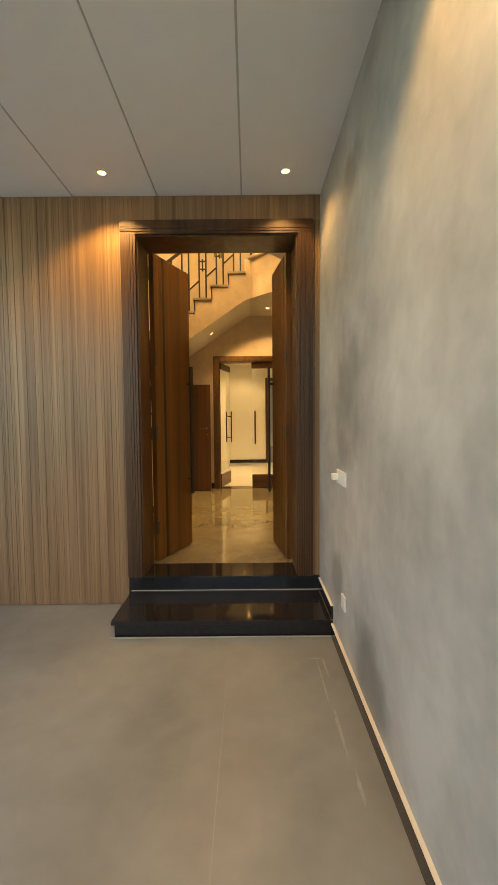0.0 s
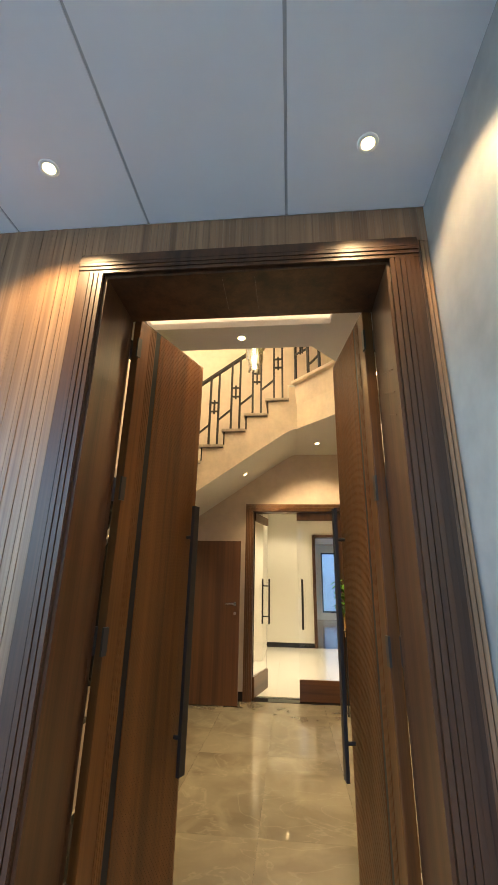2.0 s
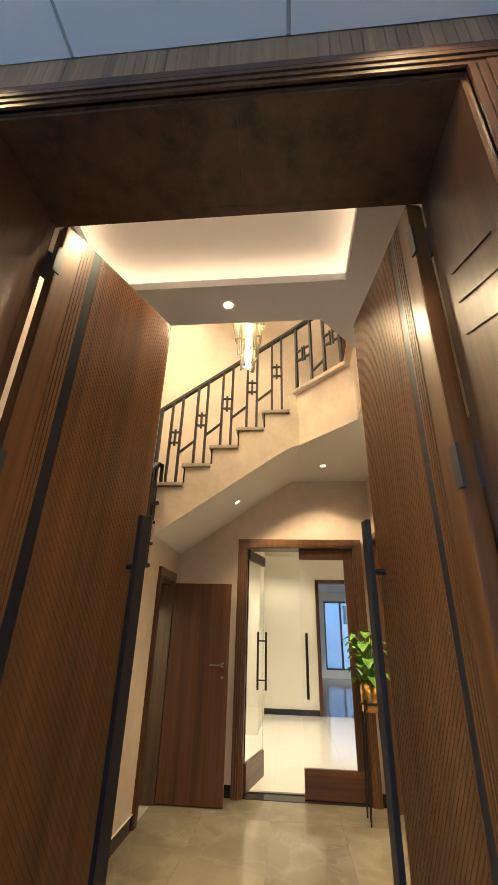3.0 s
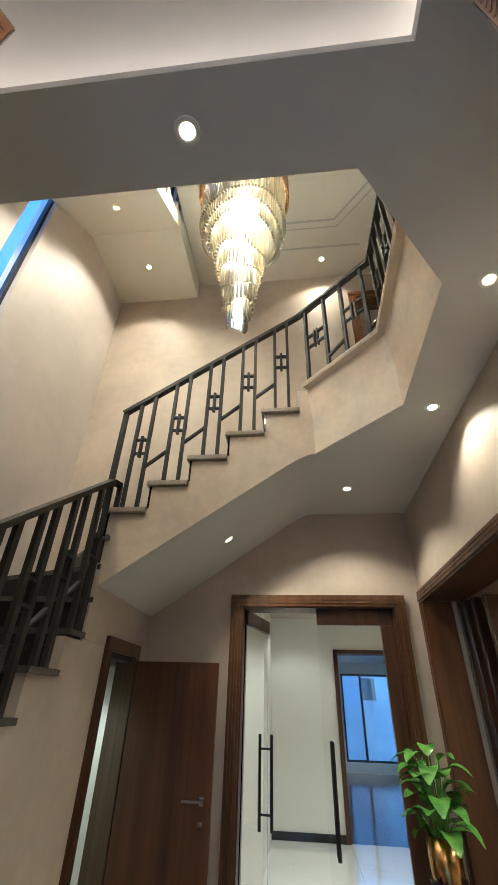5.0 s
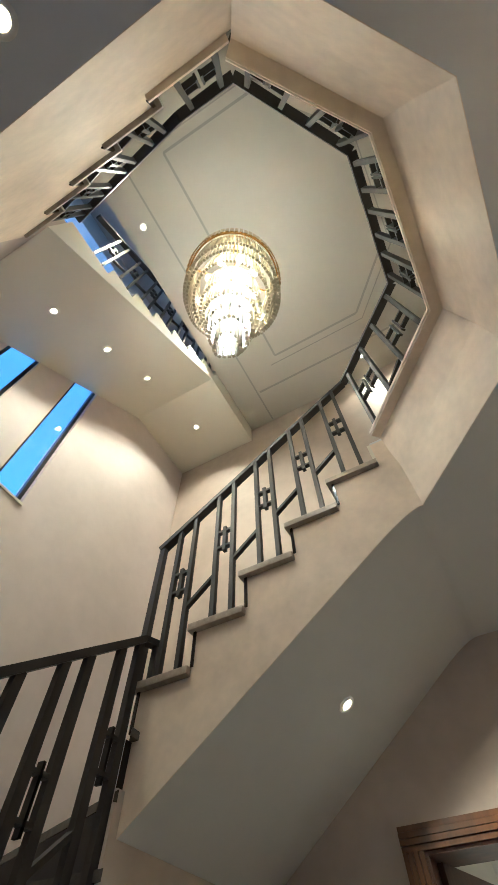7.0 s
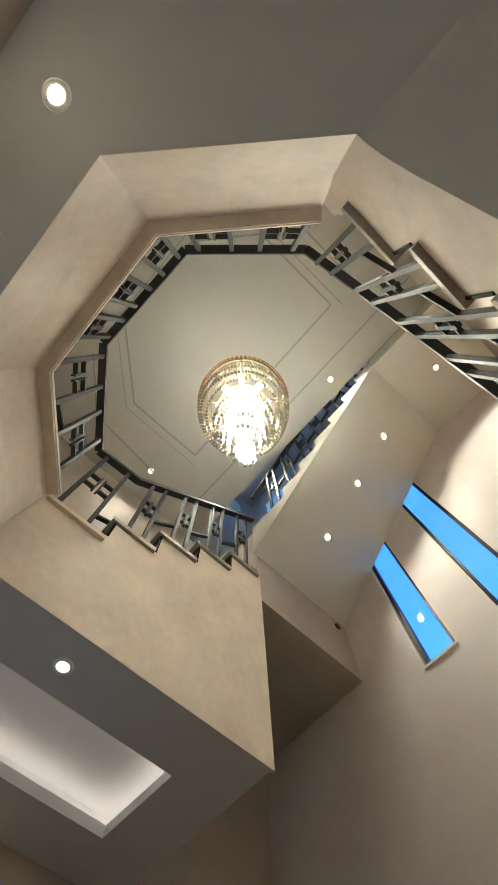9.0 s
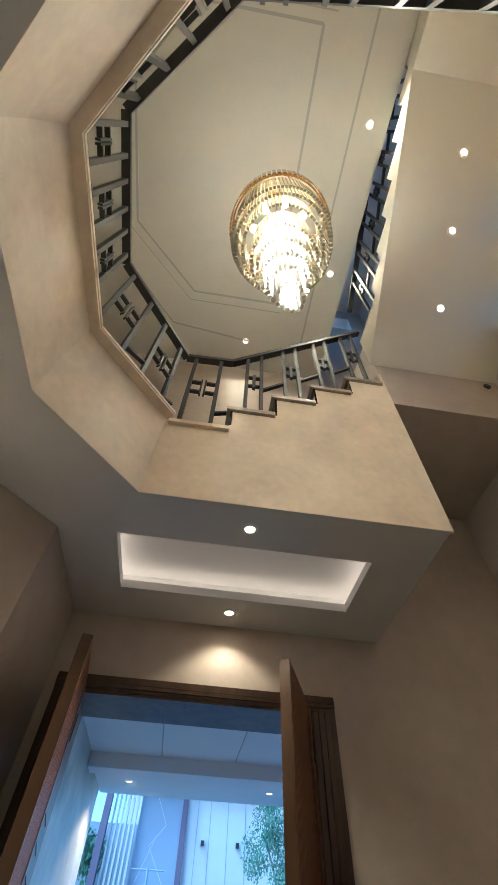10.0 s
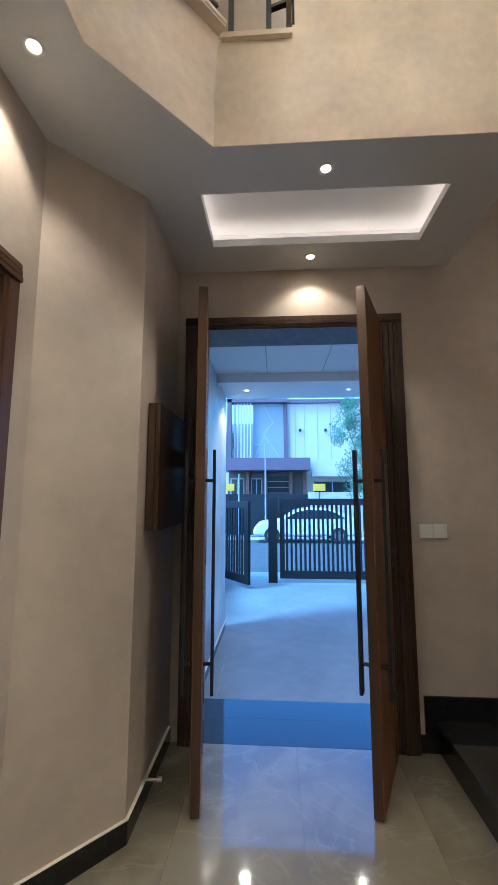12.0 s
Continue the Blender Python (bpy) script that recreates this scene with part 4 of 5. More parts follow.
for x in (-1.35, 1.35):
    for y in (-0.78, 0.78):
        wh = part("wheel", tube(bmesh.new(), (x, y - 0.1, 0.32), (x, y + 0.1, 0.32), 0.32, seg=24), M_tyre, car, "black tyre")
        part("rim", tube(bmesh.new(), (x, y + 0.085, 0.32), (x, y + 0.115, 0.32), 0.20, seg=10), M_steel, wh, "steel rim")

M_house = material("house_white", (0.50, 0.46, 0.40), 0.7, vary=0.1, scale=0.4)
M_house_grey = material("house_grey", (0.27, 0.29, 0.32), 0.7, vary=0.1, scale=0.4)
M_mauve = material("house_mauve", (0.12, 0.085, 0.11), 0.7, vary=0.1, scale=0.5)
house = thing("house", "two storey white and grey house with mauve bands across the road", "house", (0, -19.0, 0))
part("wall", boxes((-7, 4.4, -6, 0, -0.4, 2.8), (-7, -0.57, -6, 0, 2.8, 6.55)), M_house, house)
part("grey_panel", boxes((-0.36, 1.28, -6, 0.03, 2.8, 6.55)), M_house_grey, house, "smooth grey wall panel")
for x in (-2.9, -2.2, -1.5, -1.0):
    part("joint", boxes((x, x + 0.02, 0, 0.012, 3.5, 6.5)), M_house_grey, house)
for a, b in (((0.75, 6.5), (0.2, 5.5)), ((0.2, 5.5), (0.75, 4.9)), ((0.75, 4.9), (-0.2, 3.5)), ((0.5, 5.2), (1.2, 3.6))):
    part("joint", bar(bmesh.new(), (a[0], 0.034, a[1]), (b[0], 0.034, b[1]), 0.012, 0.018), M_house, house, "pale slanting joint line")
part("parapet", boxes((-0.6, 2.68, -0.2, 0.5, 6.55, 6.75)), M_mauve, house, "mauve band")
part("parapet", boxes((-7, -0.6, -0.2, 0.2, 6.55, 6.75)), M_mauve, house, "mauve band")
part("band", boxes((-0.57, -0.36, -0.1, 0.14, 3.45, 6.55)), M_mauve, house, "mauve upright band")
part("porch_roof", boxes((-1.64, 2.66, -0.5, 1.6, 2.85, 3.45)), M_mauve, house, "mauve porch roof")
part("canopy", boxes((-5.5, -1.75, -0.1, 1.1, 2.55, 2.75)), M_house, house, "white canopy")
for k in range(6):
    x = 1.38 + 0.17 * k
    part("louvre", boxes((x, x + 0.07, 0.1, 0.3, 3.45, 6.55)), M_house, house)
part("column", boxes((2.42, 2.66, 0.1, 0.5, 3.45, 6.75)), M_mauve, house)
part("recess_wall", boxes((1.30, 4.4, -2.2, -2.0, 2.8, 5.8)), M_house_grey, house)
M_door = material("house_door", (0.16, 0.09, 0.06), 0.6)
# dark panel paints the shade of the recess under the porch roof
M_porch_recess = material("house_porch_recess", (0.10, 0.085, 0.075), 0.7, vary=0.3, scale=1.5)
part("porch_recess", boxes((-1.55, 2.60, 0.002, 0.03, 0.0, 2.845)), M_porch_recess, house, "dark brown panel painting the shaded recess under the porch roof")
for x in (-1.45, -0.72, 0.62, 1.58):
    part("column", boxes((x - 0.09, x + 0.09, 0.031, 0.25, 0.0, 2.845)), M_door, house, "brown column")
part("window", boxes((-0.60, 0.50, 0.031, 0.06, 0.9, 2.6)), M_window, house, "dark window")
for k in range(5):
    part("bar", boxes((-0.60, 0.50, 0.062, 0.075, 1.1 + 0.3 * k, 1.13 + 0.3 * k)), M_house_grey, house)
for x0, x1, z0, z1 in ((0.8, 1.4, 1.0, 2.5), (1.75, 2.5, 1.0, 2.5), (-3.9, -1.9, 1.5, 2.35), (-5.6, -4.1, 1.5, 2.35)):
    wi = part("window", boxes((x0, x1, 0.0, 0.054, z0, z1)), M_window, house, "dark window")
    part("frame", boxes((x0, x1, 0.05, 0.08, z0, z0 + 0.06), (x0, x1, 0.05, 0.08, z1 - 0.06, z1), (x0, x0 + 0.06, 0.05, 0.08, z0, z1), (x1 - 0.06, x1, 0.05, 0.08, z0, z1), ((x0 + x1) / 2 - 0.03, (x0 + x1) / 2 + 0.03, 0.05, 0.08, z0, z1)), M_house_grey, wi)
for x in (-2.6, -1.25):
    part("wall_lamp", boxes((x - 0.06, x + 0.06, 0.0, 0.12, 5.0, 5.14)), M_black, house, "small dark wall lamp")
shrub = thing("shrub", "green shrub behind the white louvres of the house", "plant", (3.0, -20.3, 2.8))
rng = random.Random(5)
bm = bmesh.new()
for _ in range(7):
    leafy(bm, (rng.uniform(-1.2, 0.6), 0, rng.uniform(0.4, 2.3)), 0.5, 160, 0.1, rng)
part("crown", bm, M_tree, shrub)
for x, h in ((0.55, 4.3), (1.75, 2.9)):
    pl = thing("pole", "thin grey steel pole beside the road", "pole", (x, -15.6, -0.36))
    part("shaft", tube(bmesh.new(), (0, 0, 0), (0, 0, h), 0.035, seg=10), M_house_grey, pl)
    if h > 4:
        part("arm", tube(bmesh.new(), (-0.5, 0, h - 0.05), (0.5, 0, h - 0.05), 0.02, seg=8), M_house_grey, pl)
back = thing("house_behind", "pale flat roofed house behind the white house", "house", (0.6, -30.0, 0))
part("wall", boxes((-2.4, 2.2, -5, 0, -0.4, 9.6)), M_house, back)
part("window", boxes((-0.9, 0.4, 0.0, 0.05, 8.3, 9.0)), M_window, back, "dark window")
fence = thing("garden_wall", "low white wall with dark gate in front of the house across the road", "wall", (0, -16.6, -0.36))
part("wall", boxes((-9, -1.45, -0.15, 0, 0, 2.1), (2.6, 9, -0.15, 0, 0, 2.1)), M_house, fence)
for x0, x1 in ((-1.42, 0.55), (0.58, 2.57)):
    part("gate_panel", boxes((x0, x1, -0.1, -0.04, 0.1, 2.0)), M_gate, fence, "dark steel gate panel")
M_sign = material("yellow_sign", (0.60, 0.38, 0.03), 0.6)
for x in (-1.95, 2.35):
    sg = thing("notice_board", "small yellow notice board on the garden wall", "sign", (x, -16.55, 1.75))
    part("board", boxes((-0.29, 0.29, 0, 0.02, 0.05, 0.38)), M_sign, sg)
    part("post", boxes((-0.02, 0.02, -0.03, 0.0, -2.1, 0.2)), M_gate, sg)
rng = random.Random(11)
tree = thing("tree", "leafy green street tree beside the road", "tree", (-3.95, -14.6, -0.4))
bm = bmesh.new()
tube(bm, (0, 0, 0), (0.1, 0, 2.2), 0.14, 0.10)
for a in range(6):
    tube(bm, (0.1, 0, 1.9 + 0.1 * a), (0.1 + 1.1 * math.cos(a * 1.1), 1.1 * math.sin(a * 1.1), 3.2 + 0.4 * a), 0.06, 0.02, 8)
part("trunk", bm, M_bark, tree)
bm = bmesh.new()
for _ in range(44):
    z = rng.uniform(2.2, 6.4)
    wide = 1.55 * math.sin(math.pi * min(1, max(0.15, (z - 1.6) / 5.3))) ** 0.7
    c = (rng.uniform(-wide, wide), rng.uniform(-wide, wide), z)
    leafy(bm, c, rng.uniform(0.3, 0.65), 480, 0.048, rng)
part("crown", bm, M_tree, tree, "loose green crown")

# room beyond the glass doors
sk = structure("baseboard_room", boxes((-0.33, 0.78, 8.785, 8.8, 0.0, 0.11)), M_granite, "black granite baseboard")
def glass_leaf(at, rot, w, label, stile=0.0):
    g = thing("glass_door_leaf", label, "door", at, "glass door leaves", rot)
    part("pane", boxes((stile, w, -0.005, 0.005, 0.235, 2.235)), M_glass, g, "clear glass pane")
    if stile:
        part("hinge_stile", boxes((0, stile - 0.001, -0.022, 0.022, 0.251, 2.234), bevel=0.003), M_inner, g)
    part("top_rail", boxes((0, w, -0.022, 0.022, 2.235, 2.345), bevel=0.003), M_inner, g)
    part("bottom_rail", boxes((0, w, -0.022, 0.022, 0.01, 0.25), bevel=0.003), M_walnut_h, g)
    for s in (-1, 1):
        h = part("pull_bar", tube(bmesh.new(), (w - 0.06, s * 0.055, 0.83), (w - 0.06, s * 0.055, 1.45), 0.013), M_black, g)
        for z in (0.93, 1.35):
            part("standoff", tube(bmesh.new(), (w - 0.06, 0, z), (w - 0.06, s * 0.055, z), 0.008, seg=8), M_black, h)
    return g


glass_leaf((0.915, 4.42, 0), 180, 0.61, "glass door leaf with walnut rails, shut", stile=0.10)
glass_leaf((-0.292, 4.45, 0), 76, 0.61, "frameless glass door leaf with walnut rails, standing open")
casing("door_3", "brown wooden frame of the doorway to the far room", 0.74, 1.70, 2.50, 0.80, 1.64, 2.44, 8.77, 8.80, -1, flutes=2, depth=(8.80, 9.0), mat=M_inner)
wf = thing("window_1", "black framed sliding window of the far room", "window", (0, 16.54, 0))
tagged(wf, kind="structure")
part("window_frame", boxes((1.5, 3.3, 0, 0.06, 0.26, 0.32), (1.5, 3.3, 0, 0.06, 2.52, 2.58), (1.5, 1.55, 0, 0.06, 0.32, 2.52), (3.25, 3.3, 0, 0.06, 0.32, 2.52), (2.08, 2.15, 0, 0.06, 0.32, 2.52)), M_black, wf)
for x0, x1 in ((1.55, 2.08), (2.15, 3.25)):
    p = part("pane", boxes((x0, x1, 0.025, 0.031, 0.32, 2.52)), M_glass, wf)
    p.visible_shadow = False
structure("yard_wall", boxes((-3, 7, 19.5, 19.7, -0.36, 1.75)), M_house_grey, "pale yard wall behind the house")
neighbour = thing("neighbour_house", "pale house with a window behind the yard wall", "house", (0, 24.0, -0.36))
part("wall", boxes((-2, 6.5, 0, 3, 0, 4.6)), M_house_grey, neighbour)
part("window", boxes((3.1, 3.7, -0.03, -0.001, 2.3, 3.2)), M_window, neighbour, "dark window")

# door under the stair
dl = thing("inner_door_leaf", "plain walnut inner door leaf standing open against the back wall", "door", (-1.06, 4.09, 0.01))
part("panel", boxes((0, 0.62, -0.02, 0.02, 0, 1.905), bevel=0.004), M_inner, dl)
part("lock_plate", boxes((0.548, 0.576, -0.026, -0.02, 1.00, 1.03), bevel=0.002), M_steel, dl, "steel lock plate")
h = part("handle", boxes((0.44, 0.56, -0.065, -0.052, 1.118, 1.134), (0.545, 0.575, -0.03, -0.02, 1.10, 1.15), (0.553, 0.567, -0.055, -0.02, 1.118, 1.134), bevel=0.002), M_steel, dl, "steel lever handle")
fr = thing("door_4", "walnut casing of the door under the stair", "door frame")
tagged(fr, kind="structure")
part("jamb", boxes((SX - 0.1, SX + 0.03, 3.53, 3.60, 0, 1.94)), M_inner, fr)
part("jamb", boxes((SX - 0.12, SX + 0.03, 4.068, 4.14, 0, 1.94)), M_dim, fr)
part("head", boxes((SX - 0.1, SX + 0.03, 3.53, 4.14, 1.942, 2.02)), M_walnut_h, fr)
structure("wall_powder_room", boxes((XW, SX - 0.1, YN - 0.012, YN - 0.001, 0, 1.89), (XW, SX - 0.1, 3.3, 3.4, 0, 1.76), (XW - 0.1, XW, 3.3, YN, 0, 1.76)), M_white, "white wall of the small room under the stair")
downlight(-1.7, 3.9, 1.88, 13, spot=150, color=(1.0, 0.86, 0.6))

# wide doorway in the east wall
casing("door_6", "walnut casing of an upstairs doorway", 0.95, 1.95, 6.30, 1.05, 1.85, 6.2, YN - 0.03, YN - 0.002, -1, z0=Z1, flutes=3, depth=(YN, YN + 0.2))
ed = thing("door_5", "dark walnut casing of the wide side doorway", "door frame")
tagged(ed, kind="structure")
for y0, y1 in ((1.63, 1.725), (4.215, 4.31)):
    part("jamb", boxes((XE - 0.03, XE + (0.28 if y0 < 2 else 0.19), y0, y1, 0, 2.382), (XE - 0.04, XE - 0.03, y0 + 0.02, y1 - 0.02, 0, 2.382)), M_inner, ed)
bm = boxes((XE - 0.03, XE + 0.28, 1.63, 4.31, 2.384, 2.48))
for i in range(3):
    box(bm, XE - 0.042 + 0.003 * i, XE - 0.03, 1.63, 4.31, 2.40 + 0.027 * i, 2.42 + 0.027 * i)
part("head", bm, M_inner, ed)
for x, y, rot in ((XE + 0.215, 4.17, 22), (XE + 0.235, 4.09, 25), (XE + 0.265, 4.0, 28), (XE + 0.31, 3.9, 32)):
    lf = thing("folding_door_leaf", "dark walnut folding door leaf with bright metal edges", "door", (x, y, 0.01), "folding door leaves", rot - 22)
    part("panel", boxes((0.004, 0.6, -0.02, 0.02, 0, 2.36), bevel=0.004), M_inner, lf)
    part("edge_strip", boxes((-0.004, 0.003, -0.018, 0.018, 0, 2.36)), M_steel, lf, "bright metal edge strip")

# potted plant
pot = thing("potted_plant", "broad-leaved green plant in a shiny gold pot on a black stand", "plant", (0.93, 4.0, 0))
PZ = 0.80
part("pot", lathe(bmesh.new(), [(0.001, PZ), (0.08, PZ), (0.085, PZ + 0.01), (0.092, PZ + 0.26), (0.087, PZ + 0.26), (0.084, PZ + 0.22), (0.001, PZ + 0.26)], 32), M_brass, pot, "polished gold metal pot", smooth=True)
st = part("stand", lathe(bmesh.new(), [(0.089, PZ + 0.06), (0.099, PZ + 0.06), (0.099, PZ + 0.075), (0.089, PZ + 0.075), (0.089, PZ + 0.06)], 32), M_black, pot, "slim black metal stand")
for k in range(4):
    a = math.pi / 4 + k * math.pi / 2
    part("leg", bar(bmesh.new(), (0.1 * math.cos(a), 0.1 * math.sin(a), PZ + 0.10), (0.135 * math.cos(a), 0.135 * math.sin(a), 0.0), 0.012, 0.012), M_black, st)
part("soil", tube(bmesh.new(), (0, 0, PZ + 0.222), (0, 0, PZ + 0.24), 0.0835, seg=24), M_soil, pot)
rng = random.Random(3)
def big_leaf(bm, base, az, tilt, L, W):
    n = 6
    m = Matrix.Translation(base) @ pose(0, 0, 0, 0, 0, math.degrees(az))
    prev = None
    for i in range(n + 1):
        u = i / n
        w = W * math.sin(math.pi * min(1, u * 0.93 + 0.05)) ** 0.8
        x, z = L * u * math.cos(tilt - 0.9 * u), L * u * math.sin(tilt - 0.9 * u)
        row = [bm.verts.new(m @ Vector((x, s * w, z + abs(s) * 0.25 * w))) for s in (-1, 0, 1)]
        if prev:
            for a in (0, 1):
                bm.faces.new((prev[a], prev[a + 1], row[a + 1], row[a]))
        prev = row
for i in range(34):
    az = i * 2.4
    hgt = PZ + 0.25 + 0.0115 * i
    r = 0.05 + 0.03 * rng.random()
    stem_top = (r * math.cos(az), r * math.sin(az), hgt)
    part("stem", tube(bmesh.new(), (0.02 * math.cos(az), 0.02 * math.sin(az), PZ + 0.23), stem_top, 0.006, 0.004, 6), M_leaf, pot)
    bm = bmesh.new()
    big_leaf(bm, stem_top, az, rng.uniform(0.4, 1.25), rng.uniform(0.12, 0.19), rng.uniform(0.04, 0.07))
    part("leaf", bm, M_leaf, pot, smooth=True)

# small things in the hall
db = thing("distribution_box", "dark wooden box cover on the wall beside the front door", "wall box", (0.80, 0.62, 1.38))
part("body", boxes((-0.042, 0.0, -0.32, 0.34, 0, 0.68), bevel=0.004), M_deep, db)
part("cover", boxes((-0.07, -0.044, -0.322, 0.342, -0.002, 0.682), bevel=0.006), M_deep, db, "dark wooden cover panel")
part("knob", tube(bmesh.new(), (-0.085, -0.26, 0.33), (-0.069, -0.26, 0.33), 0.009), M_steel, db)
sw = thing("switch_plate", "pair of square white switch plates beside the front door", "switch", (-0.91, YS + 0.002, 1.29))
part("plate", boxes((-0.088, -0.003, 0, 0.012, 0, 0.088), bevel=0.003), M_plastic, sw)
part("plate", boxes((0.003, 0.088, 0, 0.012, 0, 0.088), bevel=0.003), M_plastic, sw)
for z, y, nm in ((0.875, -0.78, "socket_plate"), (0.12, -0.87, "socket_plate")):
    so = thing(nm, "white double socket plate on the cement porch wall" if z > 0.5 else "small white socket plate low on the cement porch wall", "socket", (0.818, y, z))
    w = 0.14 if z > 0.5 else 0.05
    part("plate", boxes((-0.012, 0, -w, w * 0.6, 0, 0.085), bevel=0.003), M_plastic, so)
    if z > 0.5:
        part("plug", boxes((-0.05, -0.012, 0.02, 0.07, 0.02, 0.06), bevel=0.006), M_plastic, so)
ds = thing("door_stop", "chrome door stop low on the wall", "door stop", (0.805, 0.86, 0.13))
part("pin", tube(tube(bmesh.new(), (0, 0, 0), (-0.09, 0, 0), 0.008), (-0.085, 0, 0), (-0.11, 0, 0), 0.016), M_steel, ds)
structure("baseboard", prism([(XE - 0.012, 1.72), (XE - 0.012, 1.475), (0.793, 1.085), (0.793, YS), (0.805, YS), (0.805, 1.08), (XE, 1.47), (XE, 1.72)], 0.0, 0.10), M_granite, "black granite baseboard")
structure("baseboard_front", boxes((-0.80, -0.762, YS, YS + 0.014, 0.0, 0.10), (-1.41, -0.80, YS, YS + 0.014, 0.0, 0.325), (XW, -1.41, YS, YS + 0.014, 0.0, 0.52)), M_granite, "stepped black granite baseboard")
structure("baseboard_back", boxes((1.018, XE, YN - 0.012, YN, 0, 0.10), (-1.1, -0.405, YN - 0.012, YN, 0, 0.10)), M_granite, "black granite baseboard")
structure("baseboard_porch", boxes((0.806, 0.82, -0.535, -0.022, -0.113, -0.02), (0.806, 0.82, -2.78, -0.54, ZP, ZP + 0.09)), M_granite, "dark granite baseboard of the porch")

structure("threshold_back", boxes((-0.298, 0.918, 4.345, 4.50, 0.0005, 0.006)), M_granite, "black granite threshold of the back doorway")
structure("baseboard_stair", boxes((SX + 0.0005, SX + 0.012, 1.17, 3.528, 0.0, 0.10)), M_granite, "black granite baseboard of the stair wall")
structure("baseboard_stair_line", boxes((SX + 0.0005, SX + 0.014, 1.17, 3.528, 0.1005, 0.104)), M_line, "pale filler line over the baseboard")

# slit windows
for i, (y0, y1) in enumerate((W1, W2)):
    w = thing("window_%d" % (i + 2), "narrow upright slit window with a black frame over the stair", "window", (XW - 0.1, 0, 4.14))
    tagged(w, kind="structure")
    part("window_frame", boxes((0, 0.05, y0, y0 + 0.03, 0, 2.3), (0, 0.05, y1 - 0.03, y1, 0, 2.3), (0, 0.05, y0, y1, 0, 0.03)), M_black, w)
    p = part("pane", boxes((0.02, 0.026, y0 + 0.03, y1 - 0.03, 0.03, 2.3)), M_glass, w)
    p.visible_shadow = False
    part("window_sill", boxes((0.05, 0.115, y0 - 0.01, y1 + 0.01, -0.02, 0.0)), M_ceiling, w)

# marble floor tiles
def tiles(parent, xs, ys, w, l, z, mat, keep, gap=0.0009):
    made = {}
    for x in xs:
        for y in ys:
            x0, x1, y0, y1 = max(x, keep[0]), min(x + w, keep[1]), max(y, keep[2]), min(y + l, keep[3])
            if x1 - x0 < 0.02 or y1 - y0 < 0.02:
                continue
            key = (round(x1 - x0, 3), round(y1 - y0, 3))
            if key not in made:
                bm = boxes((0, key[0] - gap, 0, key[1] - gap, -0.012, 0), bevel=0.0008)
                t = part("tile", bm, mat, parent)
                made[key] = t.data
            else:
                t = new("tile", made[key])
                t.parent = parent
            t.location = (x0, y0, z)
fl = tagged(new("floor"), "glossy beige marble tiled hall floor with pale veins", kind="structure")
tiles(fl, [-0.005 + 0.6 * i - 1.2 for i in range(5)], [YS + 1.2 * j for j in range(-1, 5)], 0.6, 1.2, 0.0, M_marble, (-1.1, XE + 0.25, YS, 4.56))


# dark strips painting the shadow lines of the ceiling's stepped moulding
def groove(name, pts, z, w=0.024):
    bm = bmesh.new()
    for p, q in zip(pts, pts[1:]):
        bar(bm, (*p, z), (*q, z), w, 0.008)
    return structure(name, bm, M_step_shadow, "dark strip painting a shadow line of the stepped ceiling")


M_step_shadow = material("ceiling_step_shadow", (0.34, 0.33, 0.30), 0.8)
groove("ceiling_groove", [(-0.34, 1.2), (0.605, 1.2), (1.25, 1.84), (1.25, 3.0), (0.75, 3.555), (-0.32, 3.555), (-0.34, 1.2)], ZT)
groove("ceiling_groove_second", [(-0.43, 1.1), (0.645, 1.1), (1.34, 1.80), (1.34, 3.04), (0.79, 3.645), (-0.42, 3.645)], ZT, 0.012)
groove("ceiling_groove_west", [(-0.75, 0.7), (-0.75, 4.34)], ZT, 0.02)
groove("ceiling_groove_outer", [(-0.1, 0.69), (0.84, 0.79), (1.31, 1.34)], ZT)
groove("ceiling_groove_north", [(-0.72, 3.905), (1.1, 3.905)], ZT)
bm = bmesh.new()
for x in (-0.1, 0.05, 0.18):
    box(bm, x, x + 0.006, 0.03, 0.27, 2.724, 2.729)
for sx, x in ((-1, -0.624), (1, 0.625)):
    for z in (2.05, 2.15, 2.25):
        bar(bm, (x, 0.06, z), (x, 0.25, z + 0.08), 0.003, 0.004, up=(1, 0, 0))
structure("reveal_groove", bm, M_darkwood, "thin dark grooves in the wooden door reveal")
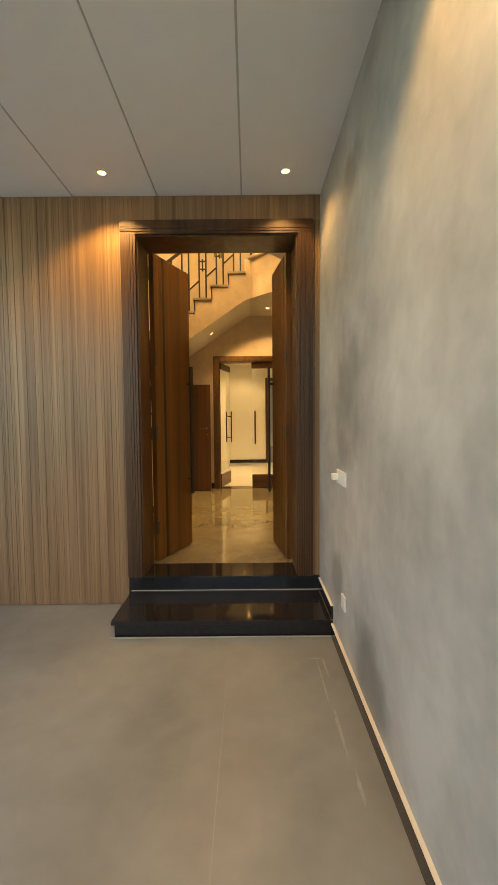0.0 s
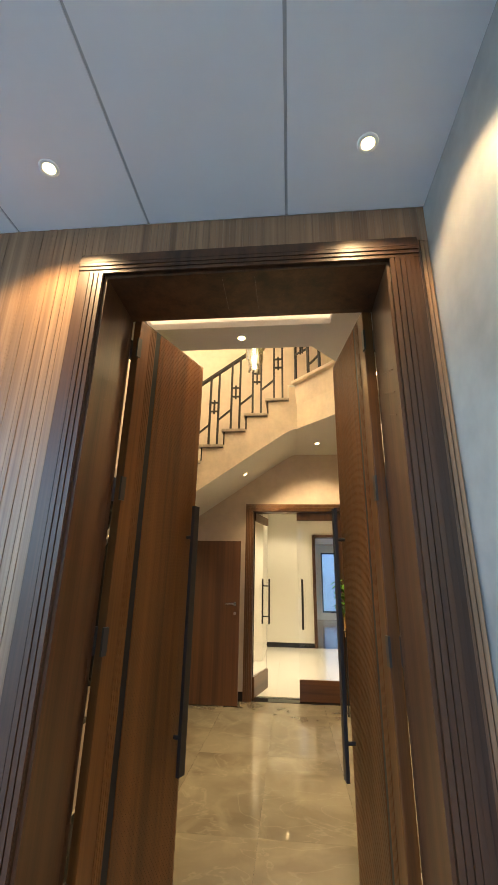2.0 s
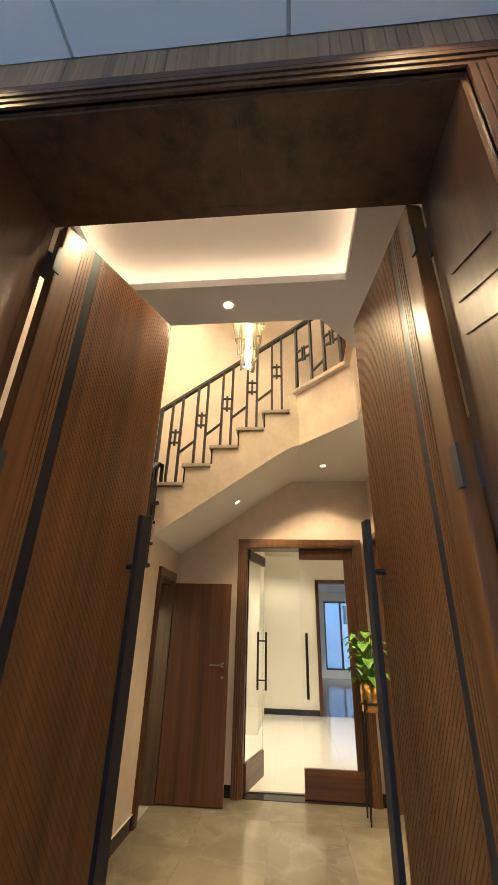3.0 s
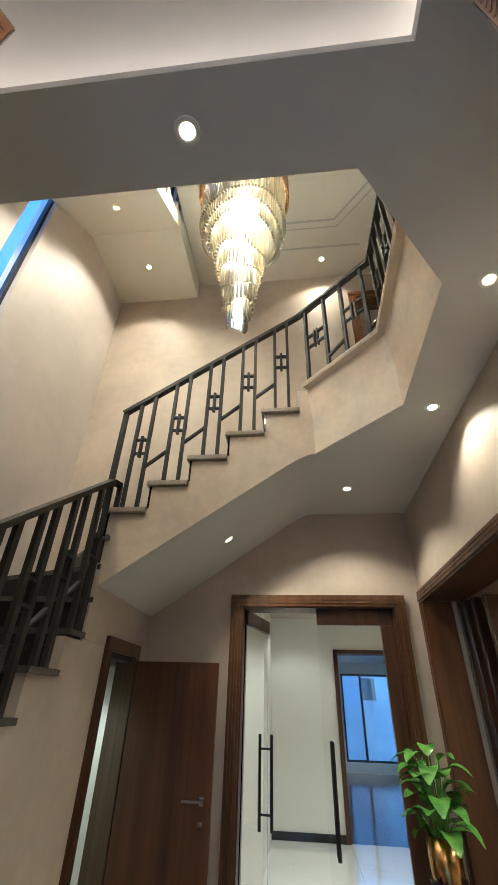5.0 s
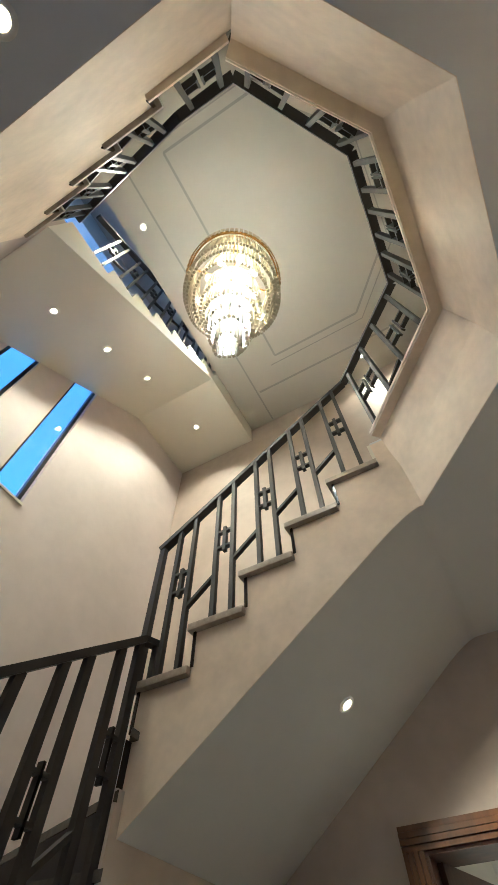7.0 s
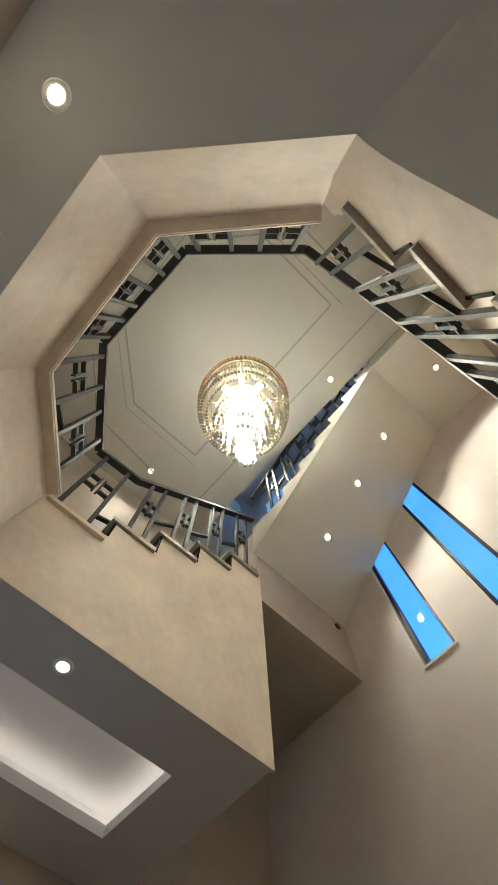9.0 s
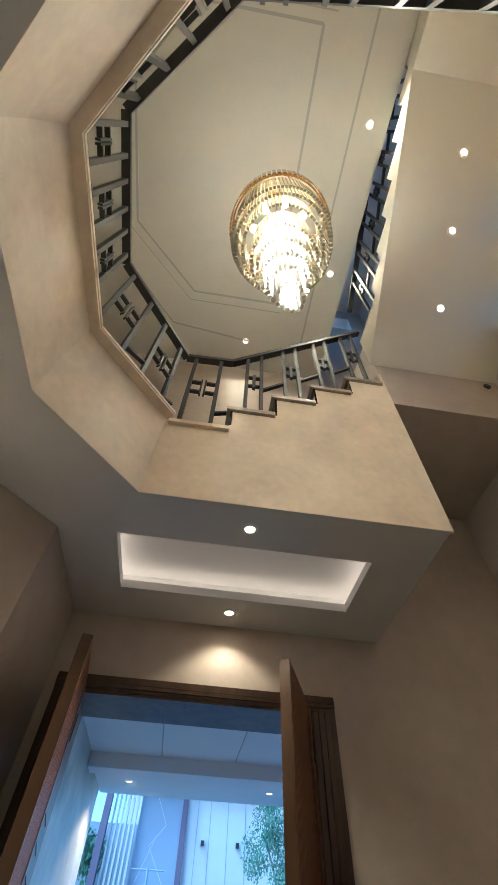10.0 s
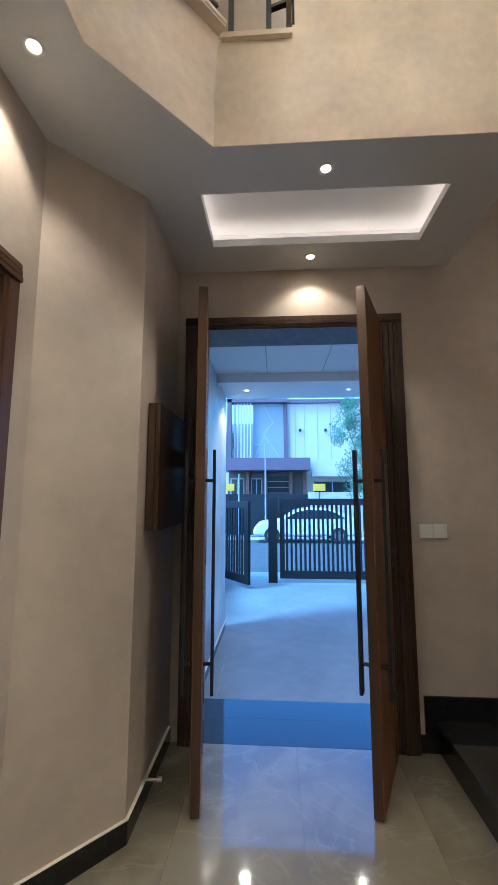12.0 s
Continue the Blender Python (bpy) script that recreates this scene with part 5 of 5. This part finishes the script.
hole = thing("wall_outlet_box", "small open dark outlet box on the stucco wall", "wall box", (-2.07, 1.3745, 4.9))
part("box", tube(bmesh.new(), (0, 0, 0), (0, 0.012, 0), 0.03), M_black, hole)

structure("baseboard_line", prism([(XE - 0.014, 1.62), (XE - 0.014, 1.474), (0.790, 1.086), (0.790, YS + 0.015), (0.805, YS + 0.015), (0.805, 1.08), (XE, 1.47), (XE, 1.62)], 0.1005, 0.104), M_line, "pale filler line over the baseboard")
structure("baseboard_porch_line", boxes((0.803, 0.82, -2.78, -0.54, ZP + 0.0905, ZP + 0.096), (0.803, 0.82, -0.535, -0.022, -0.0195, -0.014)), M_line, "pale filler line over the porch baseboard")

fr2 = tagged(new("floor_tiles_room"), "glossy white floor tiles of the back room", kind="structure")
tiles(fr2, [-1.6 + 0.8 * i for i in range(6)], [4.56 + 0.8 * j for j in range(6)], 0.8, 0.8, 0.013, M_white_gloss, (-1.6, 2.8, 4.562, 8.8), gap=0.002)

# wet cement stains and joints on the porch
M_porch_joint = material("porch_joint", (0.265, 0.27, 0.26), 0.5)
M_stain = material("cement_residue", (0.36, 0.365, 0.35), 0.5, vary=0.35, scale=8)
rng = random.Random(21)
def stain(name, x, y, lx, ly, z, label):
    bm = bmesh.new()
    n, ring = 18, []
    for i in range(n):
        a = 2 * math.pi * i / n
        k = 1 + rng.uniform(-0.3, 0.3)
        ring.append(bm.verts.new((x + lx * k * math.cos(a), y + ly * k * math.sin(a), z)))
    bm.faces.new(ring)
    return structure(name, bm, M_stain, label)
for x, y, lx, ly in ((0.66, -1.05, 0.006, 0.20), (0.675, -1.40, 0.008, 0.16), (0.70, -0.90, 0.006, 0.10), (0.69, -1.72, 0.008, 0.08), (0.65, -0.80, 0.04, 0.006)):
    stain("floor_stain", x, y, lx, ly, ZP + 0.0015, "pale cement streak on the porch floor")
structure("porch_joint", boxes((0.10, 0.103, -6.9, -0.54, ZP + 0.0003, ZP + 0.0012), (-1.40, -1.397, -6.9, -0.02, ZP + 0.0003, ZP + 0.0012)), M_porch_joint, "faint joint in the porch floor")
